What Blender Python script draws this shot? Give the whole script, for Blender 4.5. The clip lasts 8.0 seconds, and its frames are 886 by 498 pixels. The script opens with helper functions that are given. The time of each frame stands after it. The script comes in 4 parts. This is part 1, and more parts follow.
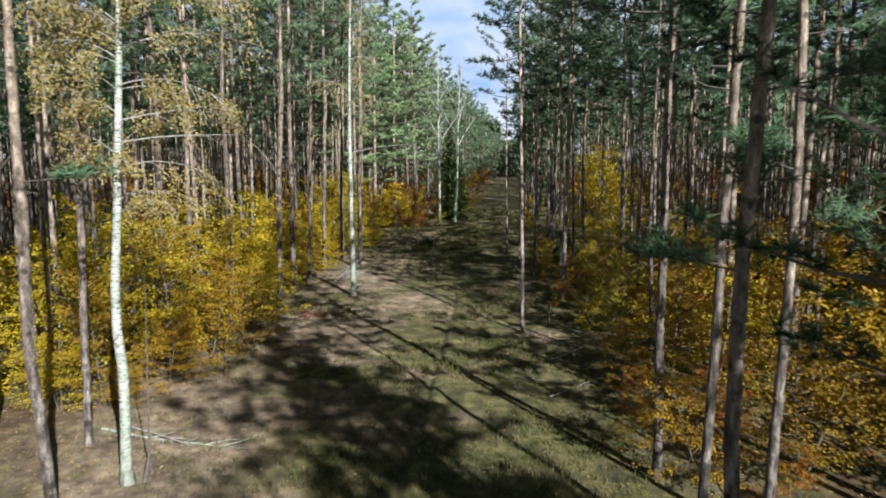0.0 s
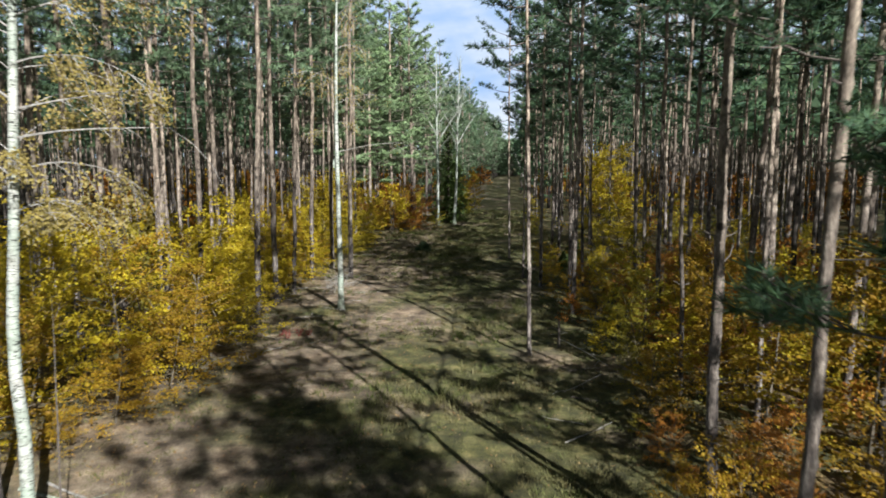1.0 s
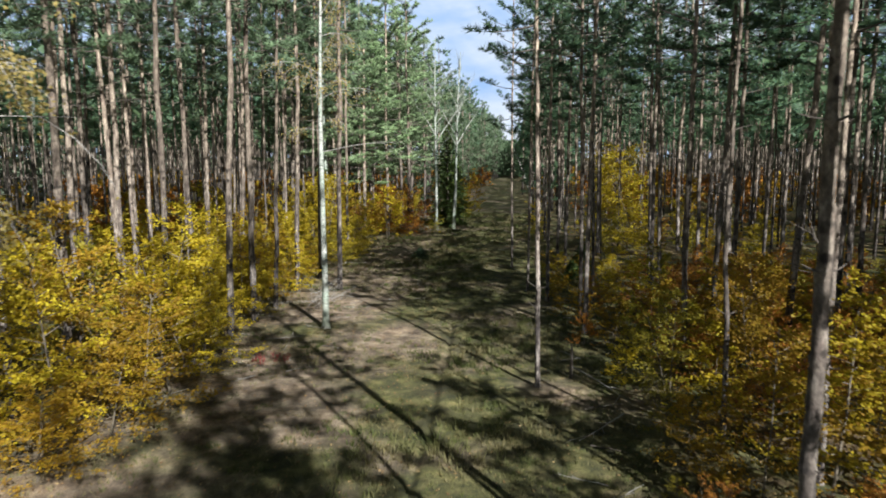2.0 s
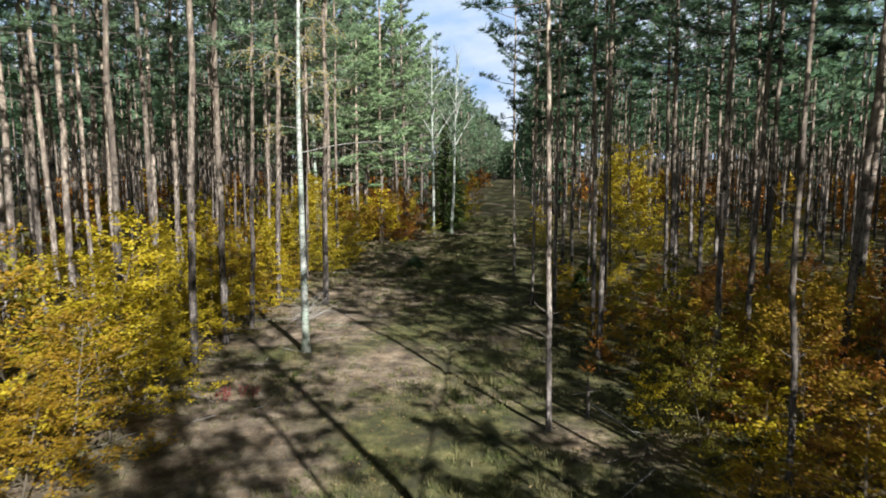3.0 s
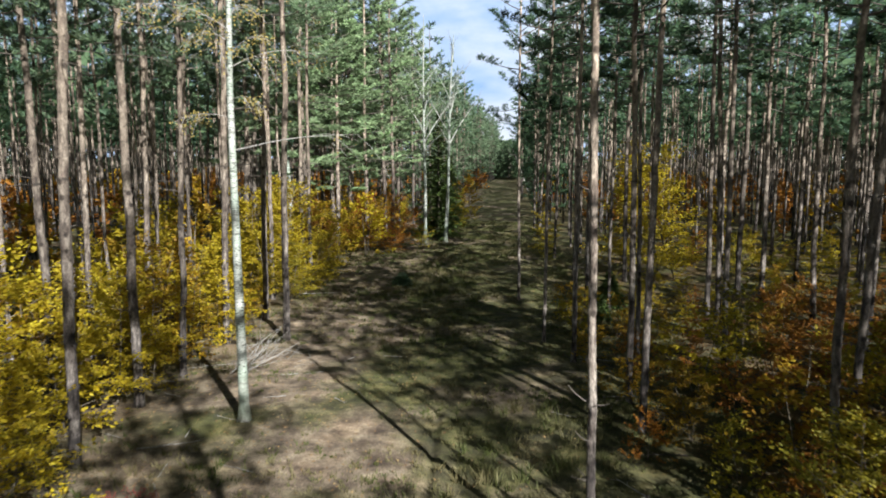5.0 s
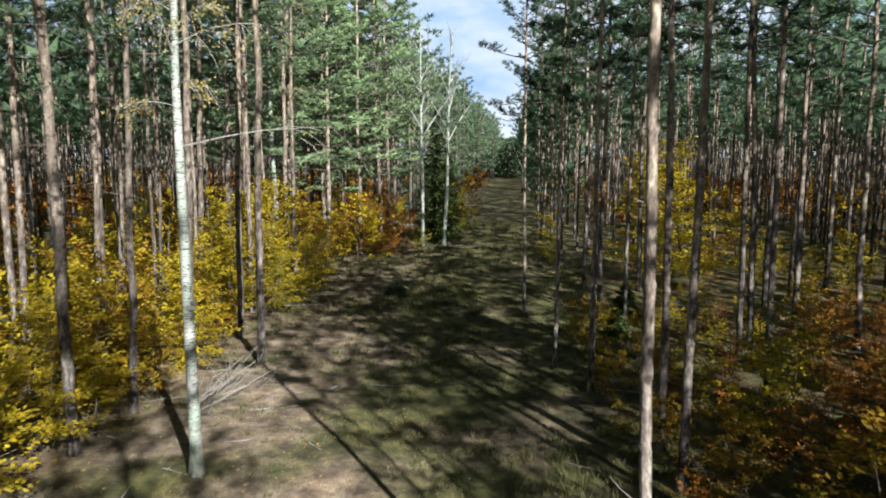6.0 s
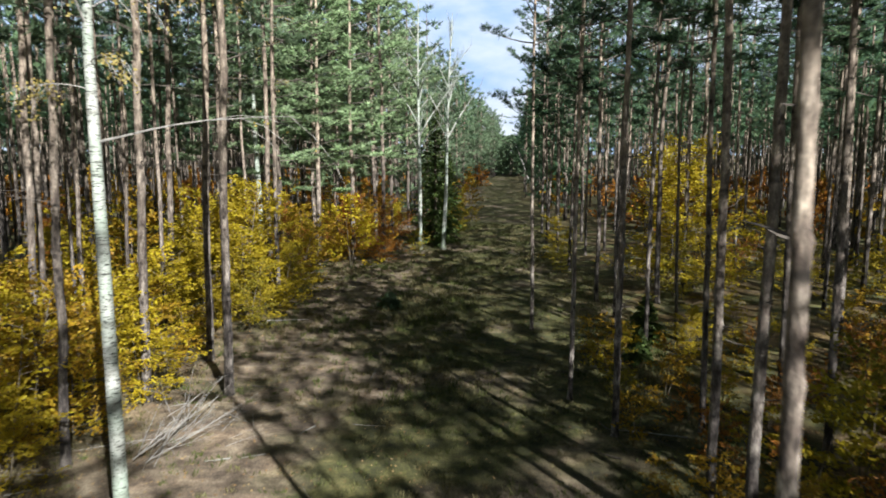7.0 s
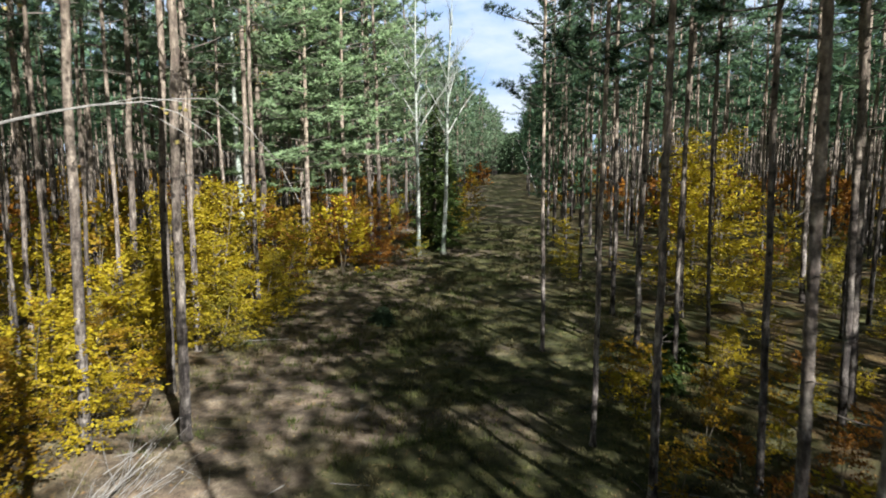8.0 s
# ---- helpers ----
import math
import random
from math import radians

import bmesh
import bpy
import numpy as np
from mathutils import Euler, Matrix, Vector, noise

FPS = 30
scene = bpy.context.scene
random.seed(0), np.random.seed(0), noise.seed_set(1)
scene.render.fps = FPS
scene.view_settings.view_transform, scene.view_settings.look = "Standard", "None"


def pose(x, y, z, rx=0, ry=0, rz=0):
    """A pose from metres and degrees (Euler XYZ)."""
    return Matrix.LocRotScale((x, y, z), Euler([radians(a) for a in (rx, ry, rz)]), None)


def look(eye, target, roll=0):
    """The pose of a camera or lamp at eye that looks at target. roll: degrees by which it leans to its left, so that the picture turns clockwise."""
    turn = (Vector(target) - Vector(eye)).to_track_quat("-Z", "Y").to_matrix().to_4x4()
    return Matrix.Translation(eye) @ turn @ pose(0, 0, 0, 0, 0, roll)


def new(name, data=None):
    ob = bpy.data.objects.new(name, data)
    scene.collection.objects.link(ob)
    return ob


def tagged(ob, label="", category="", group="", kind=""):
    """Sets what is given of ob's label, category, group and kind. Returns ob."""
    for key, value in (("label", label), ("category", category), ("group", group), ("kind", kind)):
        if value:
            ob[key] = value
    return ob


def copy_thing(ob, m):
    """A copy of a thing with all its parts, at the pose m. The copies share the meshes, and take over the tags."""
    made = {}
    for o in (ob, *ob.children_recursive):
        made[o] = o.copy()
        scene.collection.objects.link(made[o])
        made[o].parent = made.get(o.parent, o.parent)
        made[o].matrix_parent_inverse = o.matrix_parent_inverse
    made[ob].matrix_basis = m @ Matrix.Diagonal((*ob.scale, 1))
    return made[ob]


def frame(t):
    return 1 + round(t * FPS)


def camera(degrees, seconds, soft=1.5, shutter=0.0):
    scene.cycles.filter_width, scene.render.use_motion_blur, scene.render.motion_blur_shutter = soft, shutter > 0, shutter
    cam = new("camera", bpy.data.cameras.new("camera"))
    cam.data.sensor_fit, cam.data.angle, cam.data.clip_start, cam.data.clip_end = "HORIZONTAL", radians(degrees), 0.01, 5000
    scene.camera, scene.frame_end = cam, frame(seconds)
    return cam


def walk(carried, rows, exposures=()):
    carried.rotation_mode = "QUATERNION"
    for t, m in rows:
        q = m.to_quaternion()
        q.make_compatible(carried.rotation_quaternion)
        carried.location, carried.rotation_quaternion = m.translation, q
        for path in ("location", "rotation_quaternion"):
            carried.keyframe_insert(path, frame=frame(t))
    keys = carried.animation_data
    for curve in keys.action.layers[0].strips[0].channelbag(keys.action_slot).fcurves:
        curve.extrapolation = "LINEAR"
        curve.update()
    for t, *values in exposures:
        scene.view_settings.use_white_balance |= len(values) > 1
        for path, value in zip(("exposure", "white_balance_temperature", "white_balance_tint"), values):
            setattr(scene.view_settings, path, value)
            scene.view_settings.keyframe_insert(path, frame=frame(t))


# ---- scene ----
cam = camera(65.5, 8.0, 1.75, 0.5)
PATH = [
    (0, (1.224, 0.193, 6.809), (1.069, 2.169, 6.541), -0.1),
    (0.5, (1.167, 1.793, 6.809), (1.012, 3.769, 6.54), -0.1),
    (1, (1.109, 3.394, 6.809), (0.954, 5.37, 6.539), -0.1),
    (1.5, (1.051, 4.994, 6.809), (0.895, 6.97, 6.54), -0.0),
    (3, (0.874, 9.797, 6.809), (0.722, 11.774, 6.545), 0.0),
    (3.5, (0.814, 11.398, 6.809), (0.666, 13.375, 6.546), 0.0),
    (4, (0.753, 12.999, 6.809), (0.608, 14.977, 6.545), 0.0),
    (4.5, (0.69, 14.601, 6.809), (0.548, 16.578, 6.545), 0.0),
    (6, (0.497, 19.407, 6.809), (0.357, 21.384, 6.538), 0.1),
    (6.5, (0.432, 21.009, 6.809), (0.292, 22.985, 6.535), 0.1),
    (7, (0.367, 22.611, 6.809), (0.226, 24.587, 6.532), 0.1),
    (7.5, (0.301, 24.214, 6.808), (0.158, 26.189, 6.53), -0.0),
    (8, (0.236, 25.816, 6.808), (0.091, 27.79, 6.525), -0.1),
]
walk(cam, [(t, look(eye, target, roll)) for t, eye, target, roll in PATH], [(0.0, 1.2), (8.0, 1.36)])

# ---- light ----
SUN_AZ, SUN_EL = 32.5, 31.0          # the sun stands behind the start, to the right of the ride
sun_dir = Vector((math.sin(radians(SUN_AZ)) * math.cos(radians(SUN_EL)), -math.cos(radians(SUN_AZ)) * math.cos(radians(SUN_EL)), math.sin(radians(SUN_EL))))
sun = new("sun", bpy.data.lights.new("sun", "SUN"))
sun.data.energy, sun.data.angle, sun.data.color = 5.0, radians(0.53), (1.0, 0.97, 0.92)
sun.matrix_world = look(sun_dir * 60, (0, 0, 0))

world = bpy.data.worlds.new("sky")
scene.world = world
world.use_nodes = True
wn, wl = world.node_tree.nodes, world.node_tree.links
wn.clear()
w_out, w_bg, w_sky = wn.new("ShaderNodeOutputWorld"), wn.new("ShaderNodeBackground"), wn.new("ShaderNodeTexSky")
w_sky.sky_type, w_sky.sun_disc = "NISHITA", False
w_sky.sun_elevation, w_sky.sun_rotation = radians(SUN_EL), radians(180 - SUN_AZ)
w_co, w_map, w_noise, w_ramp, w_mix = (wn.new("ShaderNodeTexCoord"), wn.new("ShaderNodeMapping"), wn.new("ShaderNodeTexNoise"),
                                       wn.new("ShaderNodeValToRGB"), wn.new("ShaderNodeMix"))
w_map.inputs["Scale"].default_value = (1.0, 1.0, 2.6)
w_noise.inputs["Scale"].default_value, w_noise.inputs["Detail"].default_value, w_noise.inputs["Roughness"].default_value = 2.4, 7, 0.58
w_ramp.color_ramp.elements[0].position, w_ramp.color_ramp.elements[1].position = 0.44, 0.64
w_veil, w_cloud = wn.new("ShaderNodeValToRGB"), wn.new("ShaderNodeTexNoise")
w_veil.color_ramp.elements[0].position, w_veil.color_ramp.elements[1].position = 0.36, 0.60
w_veil.color_ramp.elements[0].color, w_veil.color_ramp.elements[1].color = (16.4, 25.4, 41.0, 1), (33.6, 37.6, 42.4, 1)
w_cloud.inputs["Scale"].default_value, w_cloud.inputs["Detail"].default_value, w_cloud.inputs["Roughness"].default_value = 5.0, 6, 0.55
wl.new(w_map.outputs["Vector"], w_cloud.inputs["Vector"])
wl.new(w_cloud.outputs["Fac"], w_veil.inputs["Fac"])
w_mix.data_type = "RGBA"
wl.new(w_veil.outputs["Color"], w_mix.inputs["B"])
wl.new(w_co.outputs["Generated"], w_map.inputs["Vector"])
wl.new(w_map.outputs["Vector"], w_noise.inputs["Vector"])
w_sep, w_low, w_sum = wn.new("ShaderNodeSeparateXYZ"), wn.new("ShaderNodeMapRange"), wn.new("ShaderNodeMath")
w_low.inputs["From Min"].default_value, w_low.inputs["From Max"].default_value = 0.17, 0.34
w_low.inputs["To Min"].default_value, w_low.inputs["To Max"].default_value = 0.36, -0.50
w_sum.operation = "ADD"
wl.new(w_co.outputs["Generated"], w_sep.inputs["Vector"])
wl.new(w_sep.outputs["Z"], w_low.inputs["Value"])
wl.new(w_low.outputs["Result"], w_sum.inputs[0])
wl.new(w_noise.outputs["Fac"], w_sum.inputs[1])
wl.new(w_sum.outputs["Value"], w_ramp.inputs["Fac"])
wl.new(w_ramp.outputs["Color"], w_mix.inputs["Factor"])
wl.new(w_sky.outputs["Color"], w_mix.inputs["A"])
wl.new(w_mix.outputs["Result"], w_bg.inputs["Color"])
wl.new(w_bg.outputs["Background"], w_out.inputs["Surface"])
w_bg.inputs["Strength"].default_value = 0.0105


# ---- materials ----
class Nodes:
    """A node material with short ways to add and join nodes."""

    def __init__(self, name):
        self.m = bpy.data.materials.new(name)
        self.m.use_nodes = True
        self.t = self.m.node_tree
        self.t.nodes.clear()
        self.out = self.t.nodes.new("ShaderNodeOutputMaterial")

    def add(self, kind, **sockets):
        n = self.t.nodes.new("ShaderNode" + kind)
        for key, v in sockets.items():
            self.set(n, key.replace("_", " "), v)
        return n

    def set(self, n, key, v):
        if isinstance(v, bpy.types.NodeSocket):
            self.t.links.new(v, n.inputs[key])
        else:
            n.inputs[key].default_value = v

    def noise(self, scale, detail=4, rough=0.55, stretch=None, where="Object"):
        co = self.add("TexCoord").outputs[where]
        if stretch:
            co = self.add("Mapping", Vector=co, Scale=stretch).outputs[0]
        return self.add("TexNoise", Vector=co, Scale=scale, Detail=detail, Roughness=rough).outputs["Fac"]

    def ramp(self, fac, *stops):
        n = self.add("ValToRGB", Fac=fac)
        e = n.color_ramp.elements
        while len(e) < len(stops):
            e.new(0.5)
        for s, (p, c) in zip(e, stops):
            s.position, s.color = p, (*c, 1) if len(c) == 3 else c
        return n.outputs["Color"]

    def mix(self, fac, a, b, blend="MIX"):
        n = self.add("Mix")
        n.data_type, n.blend_type = "RGBA", blend
        for key, v in (("Factor", fac), ("A", a), ("B", b)):
            if key == "Factor":
                self.set(n, key, v)
            else:
                sock = [s for s in n.inputs if s.name == key and s.type == "RGBA"][0]
                if isinstance(v, bpy.types.NodeSocket):
                    self.t.links.new(v, sock)
                else:
                    sock.default_value = (*v, 1)
        return [s for s in n.outputs if s.type == "RGBA"][0]

    def bump(self, height, strength, dist):
        return self.add("Bump", Height=height, Strength=strength, Distance=dist).outputs[0]

    def finish(self, shader):
        self.t.links.new(shader, self.out.inputs["Surface"])
        return self.m


def G(v):
    return (v, v, v)


def leaf_material(name, a, b, c, through_share=0.4, gaps=0.0):
    """Thin leaves: each its own tone between a, b and c, light shining through. gaps: the open share of a needle tuft."""
    n = Nodes(name)
    isl = n.add("NewGeometry").outputs["Random Per Island"]
    col = n.ramp(isl, (0.0, a), (0.45, b), (0.8, c), (1.0, b))
    rnd = n.add("ObjectInfo").outputs["Random"]
    tone = n.ramp(rnd, (0.0, G(0.78)), (1.0, G(1.15)))
    col = n.mix(1.0, col, tone, "MULTIPLY")
    patch = n.ramp(n.noise(0.9, 3), (0.3, G(0.75)), (0.7, G(1.15)))
    col = n.mix(1.0, col, patch, "MULTIPLY")
    d = n.add("BsdfPrincipled", Base_Color=col, Roughness=0.62)
    t = n.add("BsdfTranslucent", Color=col)
    leaf = join_shaders(n, through_share, d, t)
    if gaps:
        m = n.add("MixShader", Fac=gaps)
        n.t.links.new(leaf, m.inputs[1])
        n.t.links.new(n.add("BsdfTransparent").outputs[0], m.inputs[2])
        leaf = m.outputs[0]
    return n.finish(leaf)


def join_shaders(n, share, a, b):
    m = n.add("MixShader", Fac=share)
    n.t.links.new(a.outputs[0], m.inputs[1])
    n.t.links.new(b.outputs[0], m.inputs[2])
    return m.outputs[0]


def pine_bark_material(name="pine_bark", light=1.0):
    """Grey-brown plated bark below, thin orange bark higher up."""
    n = Nodes(name)
    z = n.add("SeparateXYZ", Vector=n.add("TexCoord").outputs["Object"]).outputs["Z"]
    up = n.add("MapRange")
    height = n.t.nodes.new("ShaderNodeMath")
    height.operation = "ADD"
    n.t.links.new(z, height.inputs[0])
    wob = n.t.nodes.new("ShaderNodeMath")
    wob.operation = "MULTIPLY"
    n.t.links.new(n.noise(1.3, 3), wob.inputs[0])
    wob.inputs[1].default_value = 4.0
    n.t.links.new(wob.outputs[0], height.inputs[1])
    n.t.links.new(height.outputs[0], up.inputs["Value"])
    up.inputs["From Min"].default_value, up.inputs["From Max"].default_value = 4.0, 11.0
    plates = n.noise(9.0, 6, 0.65, (1.0, 1.0, 0.28))
    fine = n.noise(45.0, 4, 0.6, (1.0, 1.0, 0.4))
    low = n.ramp(plates, (0.34, (0.016, 0.0145, 0.0145)), (0.46, (0.062, 0.054, 0.051)), (0.65, (0.235, 0.216, 0.198)))
    high = n.ramp(plates, (0.3, (0.06, 0.047, 0.038)), (0.5, (0.21, 0.174, 0.138)), (0.7, (0.42, 0.365, 0.29)))
    col = n.mix(up.outputs[0], low, high)
    blotch = n.noise(5.5, 6, 0.68, (1.0, 1.0, 0.5))
    col = n.mix(1.0, col, n.ramp(blotch, (0.36, (0.62, 0.56, 0.56)), (0.5, (1.0, 0.98, 0.96)), (0.66, (1.3, 1.3, 1.3))), "MULTIPLY")
    rings = n.noise(2.3, 2, 0.5, (0.12, 0.12, 1.0))
    col = n.mix(1.0, col, n.ramp(rings, (0.35, G(0.28)), (0.41, G(1.0))), "MULTIPLY")
    col = n.mix(1.0, col, n.ramp(fine, (0.32, G(0.55)), (0.68, G(1.3))), "MULTIPLY")
    where = n.add("Mapping", Vector=n.add("TexCoord").outputs["Object"], Scale=(1.0, 1.0, 0.8)).outputs[0]
    knots = n.add("TexVoronoi", Vector=where, Scale=3.4).outputs["Distance"]
    col = n.mix(1.0, col, n.ramp(knots, (0.13, (0.22, 0.20, 0.19)), (0.21, G(1.0))), "MULTIPLY")
    col = n.mix(1.0, col, n.ramp(n.add("ObjectInfo").outputs["Random"], (0.0, G(0.6 * light)), (1.0, G(1.2 * light))), "MULTIPLY")
    p = n.add("BsdfPrincipled", Base_Color=col, Roughness=0.88, Normal=n.bump(plates, 1.0, 0.035))
    return n.finish(p.outputs[0])


def birch_bark_material():
    n = Nodes("birch_bark")
    bands = n.noise(2.6, 6, 0.68, (0.8, 0.8, 2.4))
    marks = n.noise(16.0, 3, 0.6, (0.55, 0.55, 2.6))
    z = n.add("SeparateXYZ", Vector=n.add("TexCoord").outputs["Object"]).outputs["Z"]
    foot = n.add("MapRange", Value=z)
    foot.inputs["From Min"].default_value, foot.inputs["From Max"].default_value = 0.05, 1.4
    col = n.ramp(bands, (0.30, (0.128, 0.119, 0.104)), (0.44, (0.33, 0.335, 0.32)), (0.6, (0.46, 0.468, 0.452)), (1.0, (0.53, 0.545, 0.53)))
    col = n.mix(1.0, col, n.ramp(marks, (0.38, G(0.10)), (0.46, G(1.0))), "MULTIPLY")
    rough = n.ramp(n.noise(9.0, 5, 0.65, (1, 1, 0.5)), (0.35, (0.096, 0.0943, 0.08)), (0.6, (0.4, 0.41, 0.368)))
    col = n.mix(foot.outputs[0], rough, col)
    algae = n.ramp(n.noise(1.1, 4), (0.42, (0.62, 0.74, 0.66)), (0.64, (0.97, 0.98, 0.97)))
    col = n.mix(1.0, col, algae, "MULTIPLY")
    p = n.add("BsdfPrincipled", Base_Color=col, Roughness=0.62, Normal=n.bump(bands, 0.35, 0.01))
    return n.finish(p.outputs[0])


def twig_material(name, a, b):
    n = Nodes(name)
    col = n.ramp(n.noise(14.0, 4), (0.3, a), (0.7, b))
    return n.finish(n.add("BsdfPrincipled", Base_Color=col, Roughness=0.85).outputs[0])


def ground_material():
    """Mown ride: olive turf, straw, bare sandy soil and needle litter in patches of two sizes."""
    n = Nodes("forest_floor")
    big, mid, fine = n.noise(0.22, 4), n.noise(1.7, 6, 0.65), n.noise(26.0, 6, 0.7)
    turf = n.ramp(mid, (0.33, (0.026, 0.03, 0.01)), (0.5, (0.078, 0.082, 0.026)), (0.70, (0.19, 0.175, 0.07)))
    litter = n.ramp(mid, (0.32, (0.055, 0.04, 0.029)), (0.5, (0.185, 0.145, 0.105)), (0.71, (0.36, 0.305, 0.225)))
    x = n.add("SeparateXYZ", Vector=n.add("TexCoord").outputs["Object"])
    dry = n.add("MapRange", Value=x.outputs["X"])
    for key, v in (("From Min", -0.5), ("From Max", -5.5), ("To Min", -0.05), ("To Max", 0.12)):
        dry.inputs[key].default_value = v
    share = n.t.nodes.new("ShaderNodeMath")
    share.operation = "ADD"
    n.t.links.new(big, share.inputs[0])
    n.t.links.new(dry.outputs[0], share.inputs[1])
    col = n.mix(n.ramp(share.outputs[0], (0.46, G(0.0)), (0.60, G(1.0))), turf, litter)
    wood = n.t.nodes.new("ShaderNodeMath")
    wood.operation = "ABSOLUTE"
    shift = n.t.nodes.new("ShaderNodeMath")
    shift.operation = "ADD"
    n.t.links.new(x.outputs["X"], shift.inputs[0])
    shift.inputs[1].default_value = 2.2
    n.t.links.new(shift.outputs[0], wood.inputs[0])
    side = n.add("MapRange", Value=wood.outputs[0])
    side.inputs["From Min"].default_value, side.inputs["From Max"].default_value = 5.0, 10.0
    under = n.ramp(mid, (0.3, (0.035, 0.0243, 0.0112)), (0.5, (0.091, 0.0608, 0.0245)), (0.75, (0.175, 0.129, 0.042)))
    moss = n.ramp(n.noise(0.5, 4), (0.44, G(0.0)), (0.58, G(0.75)))
    under = n.mix(moss, under, n.ramp(mid, (0.3, (0.021, 0.0342, 0.0084)), (0.7, (0.098, 0.122, 0.0315))))
    col = n.mix(side.outputs[0], col, under)
    col = n.mix(1.0, col, n.ramp(fine, (0.32, G(0.42)), (0.5, G(0.95)), (0.70, G(1.55))), "MULTIPLY")
    blot = n.ramp(n.noise(0.75, 5, 0.6), (0.36, (0.55, 0.52, 0.50)), (0.5, (0.95, 0.95, 0.95)), (0.64, (1.22, 1.16, 1.1)))
    col = n.mix(1.0, col, blot, "MULTIPLY")
    p = n.add("BsdfPrincipled", Base_Color=col, Roughness=0.95, Normal=n.bump(fine, 0.8, 0.05))
    return n.finish(p.outputs[0])


def grass_material():
    n = Nodes("grass_blades")
    isl = n.add("NewGeometry").outputs["Random Per Island"]
    straw = n.ramp(isl, (0.0, (0.085, 0.073, 0.03)), (0.5, (0.155, 0.135, 0.06)), (1.0, (0.21, 0.19, 0.092)))
    green = n.ramp(isl, (0.0, (0.036, 0.056, 0.011)), (0.5, (0.07, 0.094, 0.02)), (1.0, (0.125, 0.136, 0.04)))
    col = n.mix(n.ramp(n.noise(0.55, 4), (0.42, G(0.0)), (0.58, G(1.0))), straw, green)
    d = n.add("BsdfPrincipled", Base_Color=col, Roughness=0.7)
    t = n.add("BsdfTranslucent", Color=col)
    return n.finish(join_shaders(n, 0.3, d, t))


# the same bark with all tones scaled up, for the edge pines
PALE_BARK = pine_bark_material("young_pine_bark", 1.6)
BARK, BIRCH, GROUND, GRASS = pine_bark_material(), birch_bark_material(), ground_material(), grass_material()
# one needle green, then two paler copies with sunlight put into the colour
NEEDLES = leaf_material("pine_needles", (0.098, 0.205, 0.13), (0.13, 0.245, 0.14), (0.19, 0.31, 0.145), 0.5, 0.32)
SUNLIT_NEEDLES = leaf_material("lush_pine_needles", (0.30, 0.45, 0.255), (0.355, 0.51, 0.28), (0.42, 0.56, 0.30), 0.5, 0.38)
LIGHTENED_NEEDLES = leaf_material("fresh_pine_needles", (0.205, 0.325, 0.20), (0.245, 0.375, 0.22), (0.295, 0.425, 0.24), 0.5, 0.34)
# distance haze is mixed into this greyer needle green
HAZED_NEEDLES = leaf_material("distant_needles", (0.12, 0.175, 0.12), (0.14, 0.195, 0.13), (0.165, 0.22, 0.14), 0.45)
SPRUCE = leaf_material("spruce_needles", (0.07, 0.125, 0.03), (0.10, 0.17, 0.038), (0.14, 0.22, 0.048), 0.4)
YELLOW = leaf_material("yellow_leaves", (0.31, 0.222, 0.009), (0.415, 0.32, 0.012), (0.475, 0.405, 0.026), 0.46)
GOLD = leaf_material("golden_leaves", (0.285, 0.158, 0.012), (0.37, 0.228, 0.014), (0.41, 0.30, 0.02), 0.46)
RUST = leaf_material("rust_leaves", (0.25, 0.095, 0.02), (0.40, 0.168, 0.024), (0.47, 0.235, 0.028), 0.46)
CRIMSON = leaf_material("crimson_leaves", (0.16, 0.03, 0.03), (0.22, 0.045, 0.04), (0.28, 0.07, 0.05), 0.3)
OLIVE = leaf_material("olive_leaves", (0.165, 0.16, 0.017), (0.27, 0.24, 0.021), (0.38, 0.315, 0.024), 0.46)
BIRCH_LEAF = leaf_material("birch_leaves", (0.35, 0.275, 0.085), (0.45, 0.37, 0.12), (0.30, 0.255, 0.08), 0.4)
LITTER = leaf_material("litter_leaves", (0.144, 0.074, 0.0288), (0.245, 0.148, 0.0576), (0.36, 0.266, 0.122), 0.1)
DEADWOOD = twig_material("dead_twigs", (0.045, 0.038, 0.034), (0.125, 0.108, 0.094))
PALE = twig_material("weathered_wood", (0.14, 0.137, 0.13), (0.36, 0.352, 0.335))
STEM = twig_material("young_bark", (0.075, 0.0638, 0.045), (0.15, 0.128, 0.0975))


